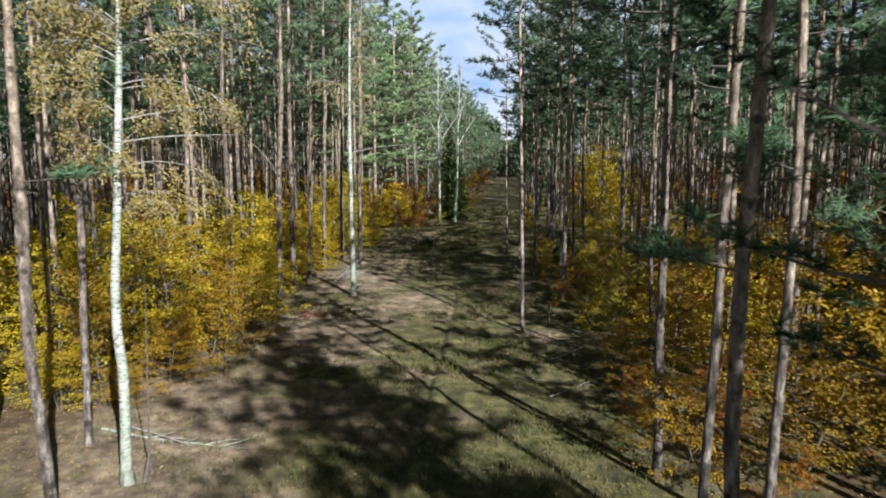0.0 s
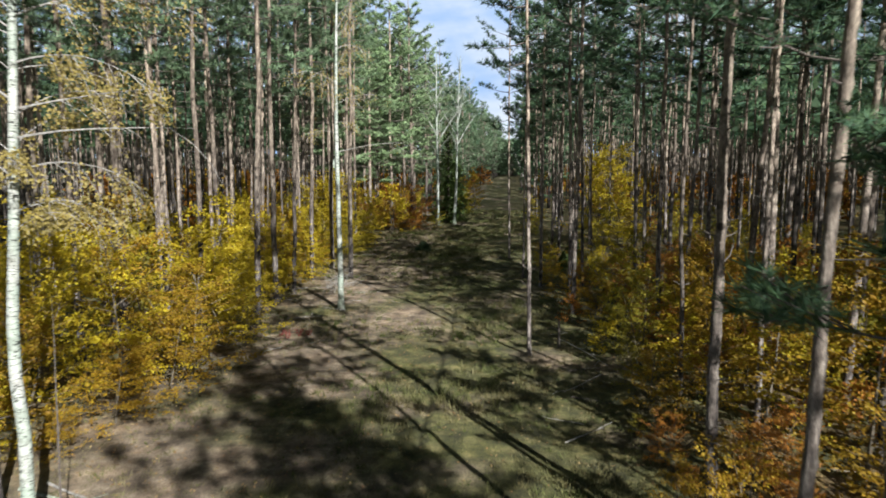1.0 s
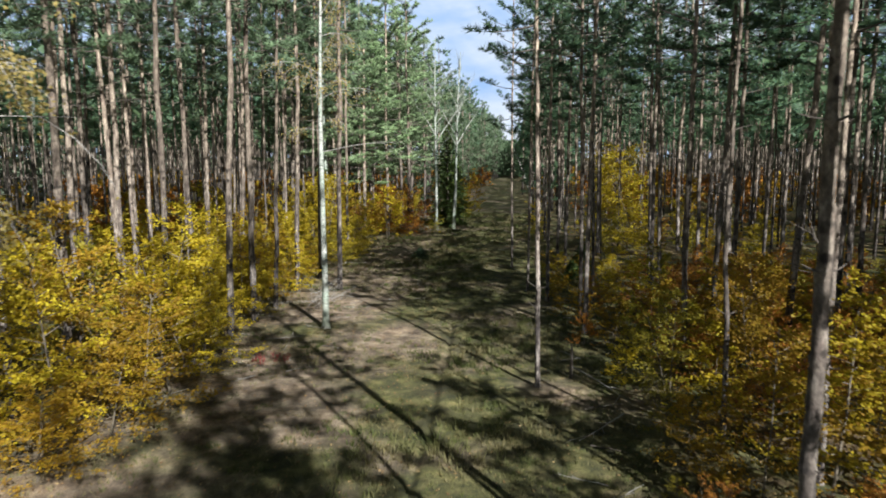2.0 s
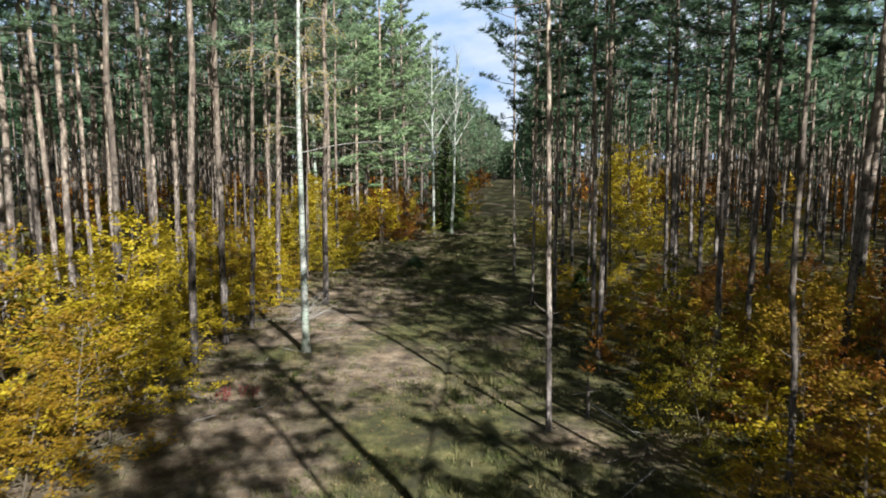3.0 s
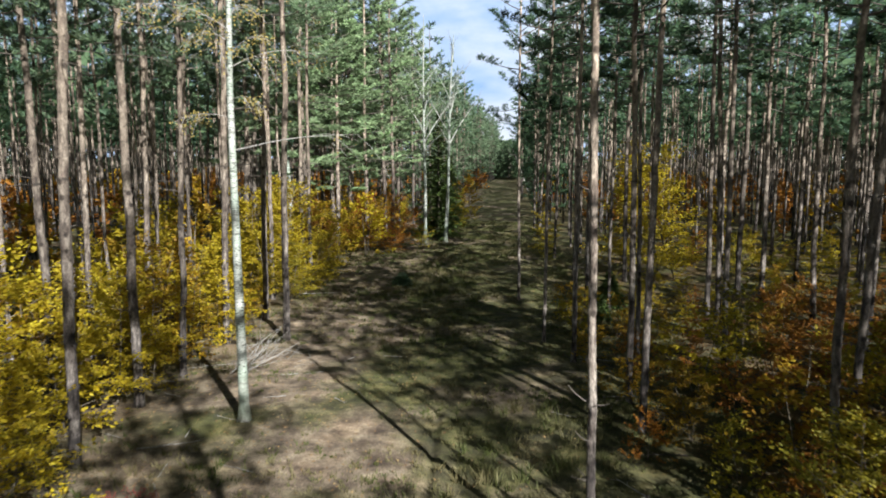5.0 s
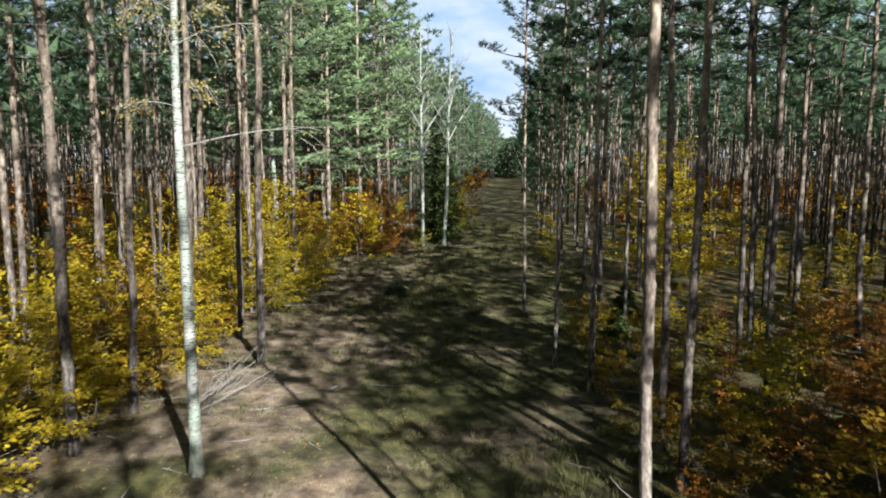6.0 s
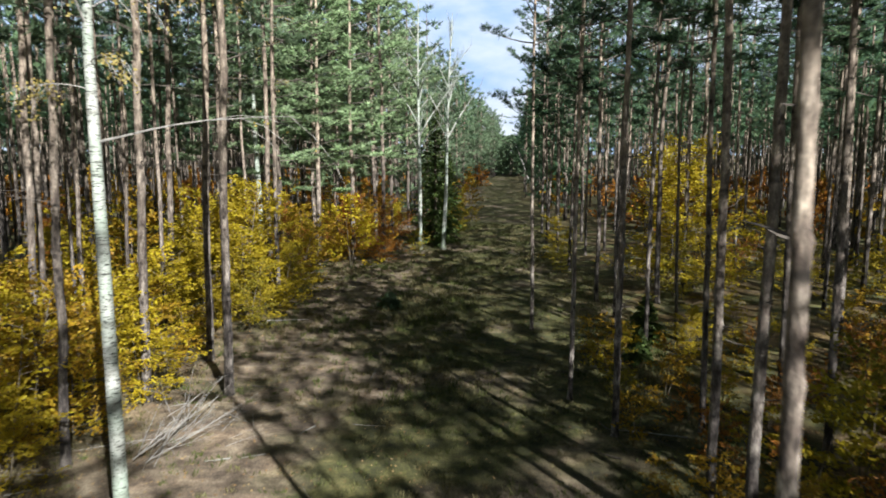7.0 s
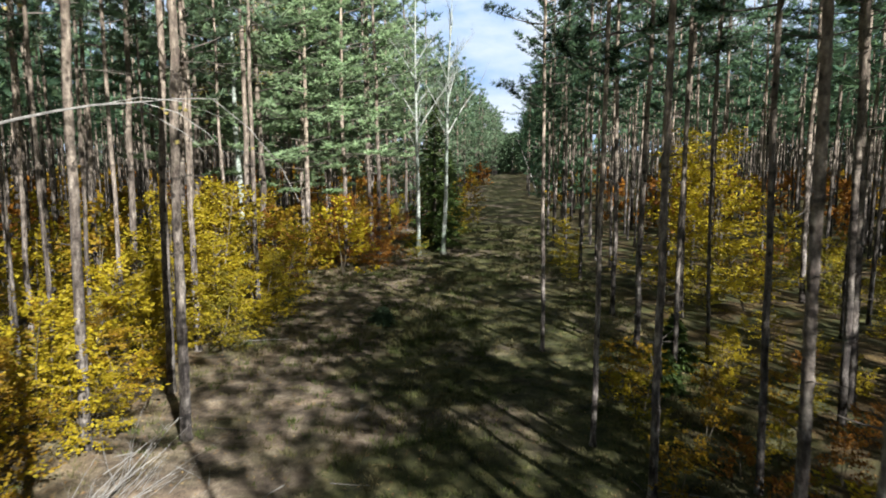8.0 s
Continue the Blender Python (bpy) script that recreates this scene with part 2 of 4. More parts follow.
# ---- building blocks ----
class Geo:
    """Gathers tubes, leaves and needle tufts into one mesh."""

    def __init__(self):
        self.v, self.f, self.n = [], [], []

    def tube(self, pts, rad, n=6):
        base, count = len(self.v), len(pts)
        for i, (p, r) in enumerate(zip(pts, rad)):
            a, b = pts[max(i - 1, 0)], pts[min(i + 1, count - 1)]
            t = (b - a).normalized()
            u = t.cross(Vector((0.205, 0.684, 0.033))).normalized()
            w = t.cross(u)
            for k in range(n):
                an = 2 * math.pi * k / n
                self.v.append(p + (u * math.cos(an) + w * math.sin(an)) * r)
        for i in range(count - 1):
            for k in range(n):
                a, b = base + i * n + k, base + i * n + (k + 1) % n
                self.f.append((a, b, b + n, a + n))
        if n > 4:
            self.f.append(tuple(base + (count - 1) * n + k for k in range(n)))
            self.f.append(tuple(base + n - 1 - k for k in range(n)))

    def leaf(self, c, d, side, length, width, fold=0.18):
        b, up = len(self.v), d.cross(side) * (width * fold)
        m = c + d * (length * 0.48)
        self.v += [c, m + side * (width / 2) + up, c + d * length, m - side * (width / 2) + up]
        self.f += [(b, b + 1, b + 2), (b, b + 2, b + 3)]

    def blade(self, c, d, side, length, width, facing=None):
        b = len(self.v)
        self.v += [c - side * (width / 2), c + side * (width / 2), c + d * length]
        self.f.append((b, b + 1, b + 2))
        if facing:
            self.n += [tuple(facing)] * 3

    def mesh(self, name, *mats, smooth=False):
        me = bpy.data.meshes.new(name)
        me.from_pydata([tuple(p) for p in self.v], [], self.f)
        for m in mats:
            me.materials.append(m)
        if smooth or self.n:
            me.shade_smooth()
        if self.n:
            me.normals_split_custom_set_from_vertices(self.n)
        return me


def part(name, geo, material, parent, label="", smooth=False):
    ob = new(name, geo.mesh(name, material, smooth=smooth))
    ob.parent = parent
    return tagged(ob, label) if label else ob


def any_dir(rng):
    z, a = rng.uniform(-1, 1), rng.uniform(0, 2 * math.pi)
    r = math.sqrt(1 - z * z)
    return Vector((r * math.cos(a), r * math.sin(a), z))


def across(d, rng):
    return d.cross(any_dir(rng)).normalized()


def bent(start, d, length, steps, rise, rng, wobble=0.06):
    """Points of a limb that leaves start along d and bends up (rise > 0) or down."""
    pts, p, d = [start.copy()], start.copy(), d.copy()
    for i in range(steps):
        d = (d + Vector((0, 0, rise / steps)) + any_dir(rng) * wobble).normalized()
        p = p + d * (length / steps)
        pts.append(p.copy())
    return pts


def along(pts, s):
    k = min(int(s * (len(pts) - 1)), len(pts) - 2)
    u = s * (len(pts) - 1) - k
    return pts[k].lerp(pts[k + 1], u), (pts[k + 1] - pts[k]).normalized()


def ground_z(x, y):
    """The height of the forest floor: a nearly level ride, a little uneven, its wheel rut pressed in."""
    z = 0.11 * max(0.0, noise.noise((x * 0.85, y * 0.7, 1.7))) * min(max((y - 34) / 10, 0.25), 1.0) + 0.10 * noise.noise((x * 0.12, y * 0.12, 3.1)) + 0.05 * noise.noise((x * 0.5, y * 0.5, 8.4))
    if 9 < y < 34:
        z += 0.05 * math.exp(-((x + 0.42) / 0.22) ** 2) - 0.09 * math.exp(-((x + 0.72 + 0.04 * math.sin(y)) / 0.11) ** 2)
    return z


def stand(x, y, lean=0.0, spin=0.0, s=1.0, sz=1.0, lean_y=0.0, sink=0.04):
    """The pose of a plant on the floor, leaning by so much sideways a metre, scaled."""
    m = Matrix.Translation((x, y, ground_z(x, y) - sink))
    m = m @ Matrix.Rotation(math.atan(lean), 4, "Y") @ Matrix.Rotation(-math.atan(lean_y), 4, "X")
    return m @ Matrix.Rotation(spin, 4, "Z") @ Matrix.Diagonal((s, s, sz, 1))


# ---- the forest floor ----
def spread(fine_lo, fine_hi, step, far):
    mids = np.arange(fine_lo, fine_hi + step / 2, step)
    out = [far * (0.006 + 0.994 * k) for k in (0.0, 0.005, 0.015, 0.04, 0.1, 0.3, 1.0)]
    return [fine_lo - o for o in reversed(out)] + list(mids) + [fine_hi + o for o in out]


def build_ground():
    xs, ys = sorted(set(spread(-17, 14, 0.3, 2500)) | set(np.arange(-1.25, 0.1, 0.06))), spread(4, 82, 0.3, 2500)
    verts = [(x, y, ground_z(x, y)) for y in ys for x in xs]
    nx = len(xs)
    faces = [(j * nx + i, j * nx + i + 1, (j + 1) * nx + i + 1, (j + 1) * nx + i) for j in range(len(ys) - 1) for i in range(nx - 1)]
    me = bpy.data.meshes.new("ground")
    me.from_pydata(verts, [], faces)
    me.materials.append(GROUND)
    me.shade_smooth()
    tagged(new("ground", me), "forest floor of turf, straw and needle litter along the ride", "ground", kind="structure")


build_ground()


# ---- pines ----
def soft_facing(c, axis, rng):
    """The way a needle tuft faces as a whole: outwards and up."""
    out = Vector((c.x - axis.x, c.y - axis.y, 0))
    out = out.normalized() if out.length > 0.01 else Vector((0, 0, 1))
    return (out * 0.75 + Vector((0, 0, 0.6)) + any_dir(rng) * 0.55).normalized()


def needle_limb(limb, green, wood, rng, prof, detail, blades, tufts, size, stub=1.0):
    """Twigs and needle tufts along one live limb."""
    twigs = max(2, int(round(8 * detail * (0.5 + 0.5 * prof))))
    for j in range(twigs):
        s = 0.30 + 0.70 * (j + 1) / twigs
        p, ld = along(limb, s)
        out = ld.cross(Vector((0, 0, 1))).normalized() * rng.choice((-1, 1)) * rng.uniform(0.2, 1.0)
        td = (ld * 0.8 + out + Vector((0, 0, rng.uniform(0.0, 0.45)))).normalized()
        tl = (0.32 + 0.5 * (1 - s)) * rng.uniform(0.7, 1.25) * (0.7 + 0.5 * prof)
        if wood:
            wood.tube([p, p + td * tl], [0.009, 0.004], 3)
        for k in range(tufts):
            c = p + td * (tl * (k + 1) / tufts) + any_dir(rng) * 0.04
            facing = soft_facing(c, limb[0], rng)
            for q in range(blades):
                q_dir = any_dir(rng)
                bd = (td * 0.6 + Vector((q_dir.x, q_dir.y, 0.8 * q_dir.z + 0.2))).normalized()
                green.blade(c, bd, across(bd, rng), 0.17 * size / stub * rng.uniform(0.7, 1.2), 0.026 * size * stub, facing)


def pine_geo(seed, height, crown, detail=1.0, r=0.112, reach=2.2, limbs_per_m=3.0, dead=12, blades=8, tufts=3, size=1.75, sides=10, low=(), long_dead=0, sway=0.04):
    """Trunk, limbs, needles and long dead branches of a plantation pine. crown: where live limbs begin. low: height, bearing, length of lower live limbs."""
    rng = random.Random(seed)
    trunk, wood, green, bare = Geo(), Geo(), Geo(), []
    steps = 12 if sides > 6 else 4
    pts, drift = [], Vector((0, 0, 0))
    for i in range(steps + 1):
        if i > 1:
            drift = drift + Vector((rng.gauss(0, sway), rng.gauss(0, sway), 0)) * (12 / steps) ** 0.5
        pts.append(Vector((drift.x, drift.y, height * i / steps)))
    rad = [r * ((1 - 0.62 * (i / steps)) if i < steps else 0.12) for i in range(steps + 1)]
    if sides > 6:
        rad[0] = r * 1.4
        pts[1:1] = [Vector((0, 0, 0.18)), Vector((0, 0, 0.6))]
        rad[1:1] = [r * 1.1, r * 1.0]

    def at_height(z):
        for a, b in zip(pts, pts[1:]):
            if a.z <= z <= b.z:
                return a.lerp(b, (z - a.z) / (b.z - a.z))
        return pts[-1]

    whorls = []
    if sides > 8:
        # branch whorls swell the stem every metre or less
        z, fine, frad = 1.2, pts[:3], rad[:3]
        while z < height - 1:
            k = r * (1 - 0.62 * z / height)
            jut = rng.uniform(1.06, 1.16)
            for dz, g in ((-0.08, 1.0), (0.0, jut), (0.08, rng.uniform(0.97, 1.02))):
                fine.append(at_height(z + dz) + Vector((rng.gauss(0, 0.006), rng.gauss(0, 0.006), 0)))
                frad.append(k * g)
            whorls.append(z)
            z += rng.uniform(0.55, 1.0)
        trunk.tube(fine + [pts[-1]], frad + [rad[-1]], sides)
    else:
        trunk.tube(pts, rad, sides)
    n = int((height - crown) * limbs_per_m)
    turn, tier = rng.uniform(0, 6), rng.uniform(0.7, 0.95)
    for i in range(n):
        u = (i + rng.random()) / n
        z = crown + (height - crown - 0.15) * u
        z = max(crown, min(round(z / tier) * tier + rng.gauss(0, 0.16), height - 0.1))
        turn += 2.4 + rng.gauss(0, 0.35)
        prof = (0.55 + 0.45 * min(u / 0.3, 1)) if u < 0.45 else 1 - 0.78 * ((u - 0.45) / 0.55) ** 1.3
        d = Vector((math.cos(turn), math.sin(turn), -0.16 + 0.85 * u + rng.gauss(0, 0.16))).normalized()
        limb = bent(at_height(z), d, reach * prof * rng.uniform(0.6, 1.15), 4, 0.35, rng)
        if sides > 6:
            if sides > 8:
                wood.tube(limb, [0.03 * (1 - 0.2 * k) * (0.6 + 0.4 * prof) for k in range(5)], 4)
            else:
                wood.tube(limb[::2], [0.028, 0.02, 0.008], 3)
        needle_limb(limb, green, None, rng, prof, detail, blades, tufts, size, 1.15 if sides > 8 else 1.5)
    for z, bearing, length in low:
        a = radians(bearing)
        limb = bent(at_height(z), Vector((math.cos(a), math.sin(a), 0.05)).normalized(), length, 4, 0.2, rng, 0.16)
        wood.tube(limb, [0.014, 0.011, 0.009, 0.006, 0.003], 4)
        needle_limb(limb, green, wood, rng, 1.0, 1.6, 12, 4, 1.1)
    for i in range(dead):
        z, a = rng.choice([w for w in whorls if 1.8 < w < crown + 0.8] or [rng.uniform(2.0, crown + 0.8)]), rng.uniform(0, 2 * math.pi)
        d = Vector((math.cos(a), math.sin(a), rng.uniform(-0.15, 0.4))).normalized()
        limb = bent(at_height(z), d, rng.choice((0.12, 0.18, 0.25, 0.45)) * rng.uniform(0.7, 1.2), 3, rng.uniform(-0.2, 0.6), rng, 0.15)
        wood.tube(limb, [0.016, 0.012, 0.009, 0.004], 4)
    for i in range(long_dead):
        z, a = rng.uniform(crown * 0.5, crown + 1.5), rng.uniform(0, 2 * math.pi)
        length = rng.uniform(0.9, 2.1)
        d = Vector((math.cos(a), math.sin(a), rng.uniform(0.0, 0.4))).normalized()
        limb = bent(at_height(z), d, length, 5, rng.uniform(-0.7, 0.3), rng, 0.2)
        g = Geo()
        g.tube(limb, [0.010, 0.009, 0.007, 0.005, 0.004, 0.002], 4)
        for s in (0.45, 0.6, 0.75, 0.88):
            p, ld = along(limb, s)
            td = (ld + any_dir(rng) * 0.8).normalized()
            g.tube(bent(p, td, length * rng.uniform(0.15, 0.4), 2, -0.2, rng, 0.1), [0.007, 0.005, 0.002], 3)
        bare.append(g)
    return trunk, wood, green, bare


def pine_tree(seed, label="", needles=NEEDLES, bark=BARK, **how):
    """One pine: trunk, branchwork, crown and single dead branches under one root."""
    trunk, wood, green, bare = pine_geo(seed, **how)
    tree = new("pine_tree")
    part("trunk", trunk, bark, tree, "grey-brown plated bark turning tan higher up", smooth=True)
    tagged(part("branchwork", wood, DEADWOOD, tree, "thin grey limbs and dead stubs"), kind="stuff")
    part("crown", green, needles, tree, "sparse blue-green needle tufts" if needles != SUNLIT_NEEDLES else "needle boughs in a light green tinted as sunlit")
    for g in bare:
        part("dead_branch", g, DEADWOOD, tree, "long bare grey branch")
    return tagged(tree, label or "slender plantation pine with bare trunk and high crown", "pine tree", "pines beside the ride")


# left-hand crowns: needle colour lightened to look sunlit
PINES = [pine_tree(s, needles=LIGHTENED_NEEDLES, height=h, crown=c, reach=w, dead=d, long_dead=3, blades=9) for s, h, c, w, d in
         ((11, 20.6, 10.2, 2.2, 14), (12, 21.8, 11.4, 2.1, 18), (13, 20.0, 9.8, 2.3, 12), (14, 22.2, 10.8, 2.2, 16))]
SMALL_PINES = [pine_tree(s, "thin suppressed pine with a small narrow crown", height=h, crown=c, reach=1.1, dead=16, r=0.065, limbs_per_m=2.4, long_dead=3) for s, h, c in
               ((18, 15.5, 11.8), (19, 14.6, 11.2))]
SLIM_PINES = [pine_tree(s, "thin-stemmed dark pine with bare trunk and high crown", height=h, crown=c, reach=w, dead=d, r=0.076, long_dead=2, sway=0.028, limbs_per_m=3.0, blades=12, size=1.5) for s, h, c, w, d in
              ((15, 19.6, 9.6, 2.1, 16), (16, 20.4, 10.4, 2.0, 14), (17, 18.8, 9.0, 2.2, 18))]
EDGE_PINES = [pine_tree(s, "pine at the ride's edge, its limbs hanging over the grass", bark=PALE_BARK, height=h, crown=c, reach=w, dead=d, r=0.076, limbs_per_m=3.0, blades=15, size=1.45, long_dead=k, sway=0.012) for s, h, c, w, d, k in
              ((21, 18.6, 9.4, 2.2, 22, 0), (22, 18.6, 8.0, 2.6, 10, 3))]
LOW_PINES = [pine_tree(s, "pine with a few green branches low on its trunk", height=21, crown=10.2, dead=14, r=0.095, reach=2.6, limbs_per_m=3.6, blades=12, long_dead=2, low=low) for s, low in
             ((24, ((6.35, 5, 1.1),)), (25, ((5.4, 150, 0.9), (6.2, 60, 0.9), (8.2, 200, 1.6), (9.2, 120, 1.8), (7.4, 330, 1.3))),
              (26, ((5.0, 190, 0.8), (6.6, 250, 1.0), (7.6, 160, 1.7), (8.6, 80, 1.8), (9.4, 220, 2.0), (9.0, 320, 1.8))))]
LIGHT_PINES = [pine_tree(s, height=h, crown=c, reach=2.5, dead=6, detail=0.75, blades=8, tufts=3, size=2.4, limbs_per_m=2.7, sides=8, r=0.1) for s, h, c in
               ((31, 20.4, 9.4), (32, 21.6, 10.2), (33, 19.4, 8.6), (34, 21.0, 9.0))]
LIGHTENED_PINES = [pine_tree(s, needles=LIGHTENED_NEEDLES, height=h, crown=c, reach=2.5, dead=6, detail=0.75, blades=8, tufts=3, size=2.4, limbs_per_m=2.7, sides=8, r=0.1) for s, h, c in
               ((35, 20.6, 9.0), (36, 19.6, 8.2), (37, 21.2, 9.6))]
# far-left edge crowns: needle colour lightened most, standing in for full sun
LIGHT_EDGE = [pine_tree(s, "pine green low down its trunk beside the ride", SUNLIT_NEEDLES, height=h, crown=c, reach=2.6, dead=4, detail=1.1, blades=11, tufts=3, size=2.05, limbs_per_m=3.3,
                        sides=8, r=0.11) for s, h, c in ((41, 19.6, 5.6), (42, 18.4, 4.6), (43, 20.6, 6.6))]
YOUNG_PINE = pine_tree(27, "young pine with dark green boughs low on its trunk", height=11, crown=3.8, reach=2.1, dead=4, r=0.1, limbs_per_m=3.4, blades=14, size=1.4)
used, trees = set(), []


def plant(proto, x, y, dia=0.18, lean=0.0, norm=0.18, rng=random.Random(5), lean_y=0.0, spin=None):
    """Sets a copy of proto (first time: proto itself) on the floor; dia: at eye height, norm: that of proto."""
    s = min(max(dia / norm, 0.75), 1.5)
    m = stand(x, y, lean, rng.uniform(0, 6.28) if spin is None else spin, s, rng.uniform(0.95, 1.05), lean_y)
    trees.append((x, y))
    if proto.name in used:
        return copy_thing(proto, m)
    used.add(proto.name)
    proto.matrix_basis = m
    return proto


# x, y, diameter, lean to the right a metre
LEFT_ROW = [
    (-8.46, 15.2, 0.15, 0.03), (-11.1, 22.3, 0.19, 0.0), (-8.55, 30.1, 0.20, 0.04), (-14.1, 30.0, 0.17, 0.01),
    (-13.1, 31.3, 0.175, 0.01), (-8.95, 33.7, 0.21, 0.012), (-8.9, 36.3, 0.195, 0.035), (-9.05, 40.2, 0.20, 0.025),
    (-7.05, 41.0, 0.185, 0.02), (-8.85, 44.0, 0.175, 0.03), (-19.8, 42.1, 0.19, 0.02), (-19.8, 46.0, 0.17, 0.02),
    (-22.6, 44.6, 0.20, 0.0), (-11.4, 39.2, 0.145, 0.02), (-12.0, 40.5, 0.135, 0.02), (-9.85, 53.5, 0.18, 0.01),
    (-8.9, 51.6, 0.14, 0.0), (-12.4, 48.7, 0.18, 0.03), (-14.6, 46.4, 0.17, 0.02), (-14.75, 49.9, 0.16, 0.02), (-9.8, 48.0, 0.15, -0.005),
]
LEFT_FAR = [(-8.5, 66.0, 0.25, 0.0), (-7.1, 69.0, 0.25, 0.0), (-12.0, 67.0, 0.23, 0.0), (-8.3, 73.6, 0.21, -0.02), (-10.0, 63.0, 0.21, 0.01),
            (-13.2, 64.8, 0.22, 0.0), (-9.0, 77.5, 0.21, 0.0), (-14.8, 70.6, 0.2, 0.01), (-11.4, 59.6, 0.2, 0.01)]
RIGHT_ROW = [
    (4.44, 33.06, 0.125, 0.008), (4.5, 35.05, 0.115, -0.01), (5.56, 39.15, 0.12, -0.014), (4.67, 14.43, 0.15, 0.0),
    (6.05, 21.7, 0.10, 0.01), (9.6, 18.6, 0.11, 0.0), (7.73, 20.7, 0.11, 0.0), (7.16, 29.2, 0.135, -0.005),
    (8.05, 38.1, 0.115, -0.02), (7.25, 48.2, 0.10, -0.01), (5.9, 47.0, 0.12, -0.005), (5.26, 49.6, 0.16, 0.01),
    (7.9, 54.0, 0.15, -0.02), (5.2, 54.2, 0.15, -0.01), (9.6, 56.0, 0.15, 0.0), (9.0, 43.0, 0.13, -0.02),
    (9.8, 44.2, 0.15, -0.03), (13.4, 44.0, 0.17, -0.02), (12.9, 51.0, 0.16, -0.02), (14.0, 57.0, 0.16, -0.03), (16.2, 30.2, 0.17, -0.02),
]
RIGHT_FAR = [(13.6, 68.0, 0.19, 0.0), (4.8, 61.9, 0.17, 0.0), (6.9, 65.2, 0.18, 0.0), (5.0, 71.4, 0.18, -0.01), (7.3, 76.3, 0.18, 0.0), (4.6, 81.2, 0.18, 0.0)]
pick = random.Random(77)
plant(LOW_PINES[0], -7.3, 12.1, 0.18, -0.04, 0.152, spin=0.0)
plant(LOW_PINES[1], 4.13, 8.3, 0.16, 0.0, 0.152, spin=0.0)
plant(LOW_PINES[2], 4.63, 11.2, 0.138, 0.02, 0.152, spin=0.4)
plant(LOW_PINES[1], 5.98, 11.9, 0.138, 0.014, 0.152, spin=2.4)
plant(YOUNG_PINE, 5.05, 6.2, 0.18, 0.0, 0.18, spin=1.0)
# two unseen young pines, added to shade the right-hand bushes
plant(YOUNG_PINE, 10.8, 7.0, 0.19, 0.0, 0.18, spin=0.5)
plant(YOUNG_PINE, 9.9, 11.6, 0.22, 0.0, 0.18, spin=5.0)
plant(YOUNG_PINE, 9.2, 13.4, 0.25, 0.0, 0.18, spin=4.0)
# another unseen one, added to shade the grass right of the ride
plant(YOUNG_PINE, 10.8, 16.2, 0.25, 0.0, 0.18, spin=2.0)
# unseen slim pines, added so their crowns darken the ride
for x, y in ((16.4, 10.6), (15.6, 13.8), (14.4, 17.2)):
    plant(SLIM_PINES[0], x, y, 0.15, 0.0, 0.122)
for row in LEFT_ROW:
    plant(pick.choice(PINES), row[0], row[1], row[2] * 1.02, row[3])
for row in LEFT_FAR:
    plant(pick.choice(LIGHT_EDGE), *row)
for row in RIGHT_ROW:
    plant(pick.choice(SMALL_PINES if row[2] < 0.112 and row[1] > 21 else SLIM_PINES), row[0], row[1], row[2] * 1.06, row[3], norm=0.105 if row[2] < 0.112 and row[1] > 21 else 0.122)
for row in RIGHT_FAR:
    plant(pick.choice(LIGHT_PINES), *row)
plant(EDGE_PINES[0], 2.27, 26.7, 0.122, -0.022, 0.122)
plant(EDGE_PINES[1], 2.58, 41.2, 0.112, 0.008, 0.122)
plant(EDGE_PINES[1], 1.95, 48.8, 0.13, -0.01, 0.122, spin=2.0)
plant(EDGE_PINES[0], 3.4, 38.8, 0.14, 0.0, 0.122)


def ride_edges(y):
    """The tree line on either side of the ride."""
    left = np.interp(y, [-80, 10, 48, 53, 63, 67, 76, 88, 240], [-9.0, -9.0, -9.2, -11.0, -10.6, -7.6, -7.6, -5.8, 4.0])
    right = np.interp(y, [-80, 8, 34, 56, 84, 240], [6.5, 6.5, 6.0, 4.8, 3.9, 7.6])
    return float(left), float(right)


def free_spot(x, y, gap):
    return all((x - a) ** 2 + (y - b) ** 2 > gap * gap for a, b in trees)


def wooded(x, y):
    left, right = ride_edges(y)
    return y > 225 or x < left or x > right


def shade_stocking(x, y):
    """The share of trees left standing: gaps invented beside the start steer sun and shade on the ride."""
    sun_lane, down = 0.839 * x + 0.545 * y, 0.839 * y - 0.545 * x
    if x < 3 or y > 25 or sun_lane > 17 and down > 8:
        return 1.0
    if 8.8 < sun_lane < 17.8:
        return 0.0
    return 0.08 if -8 < sun_lane < 5 else 0.05 if 7 < sun_lane < 8.8 else 0.1 if sun_lane < 20.5 else 0.5 if sun_lane < 22.2 else 1.0


grow = random.Random(9)
near_spots, far_spots = [], []
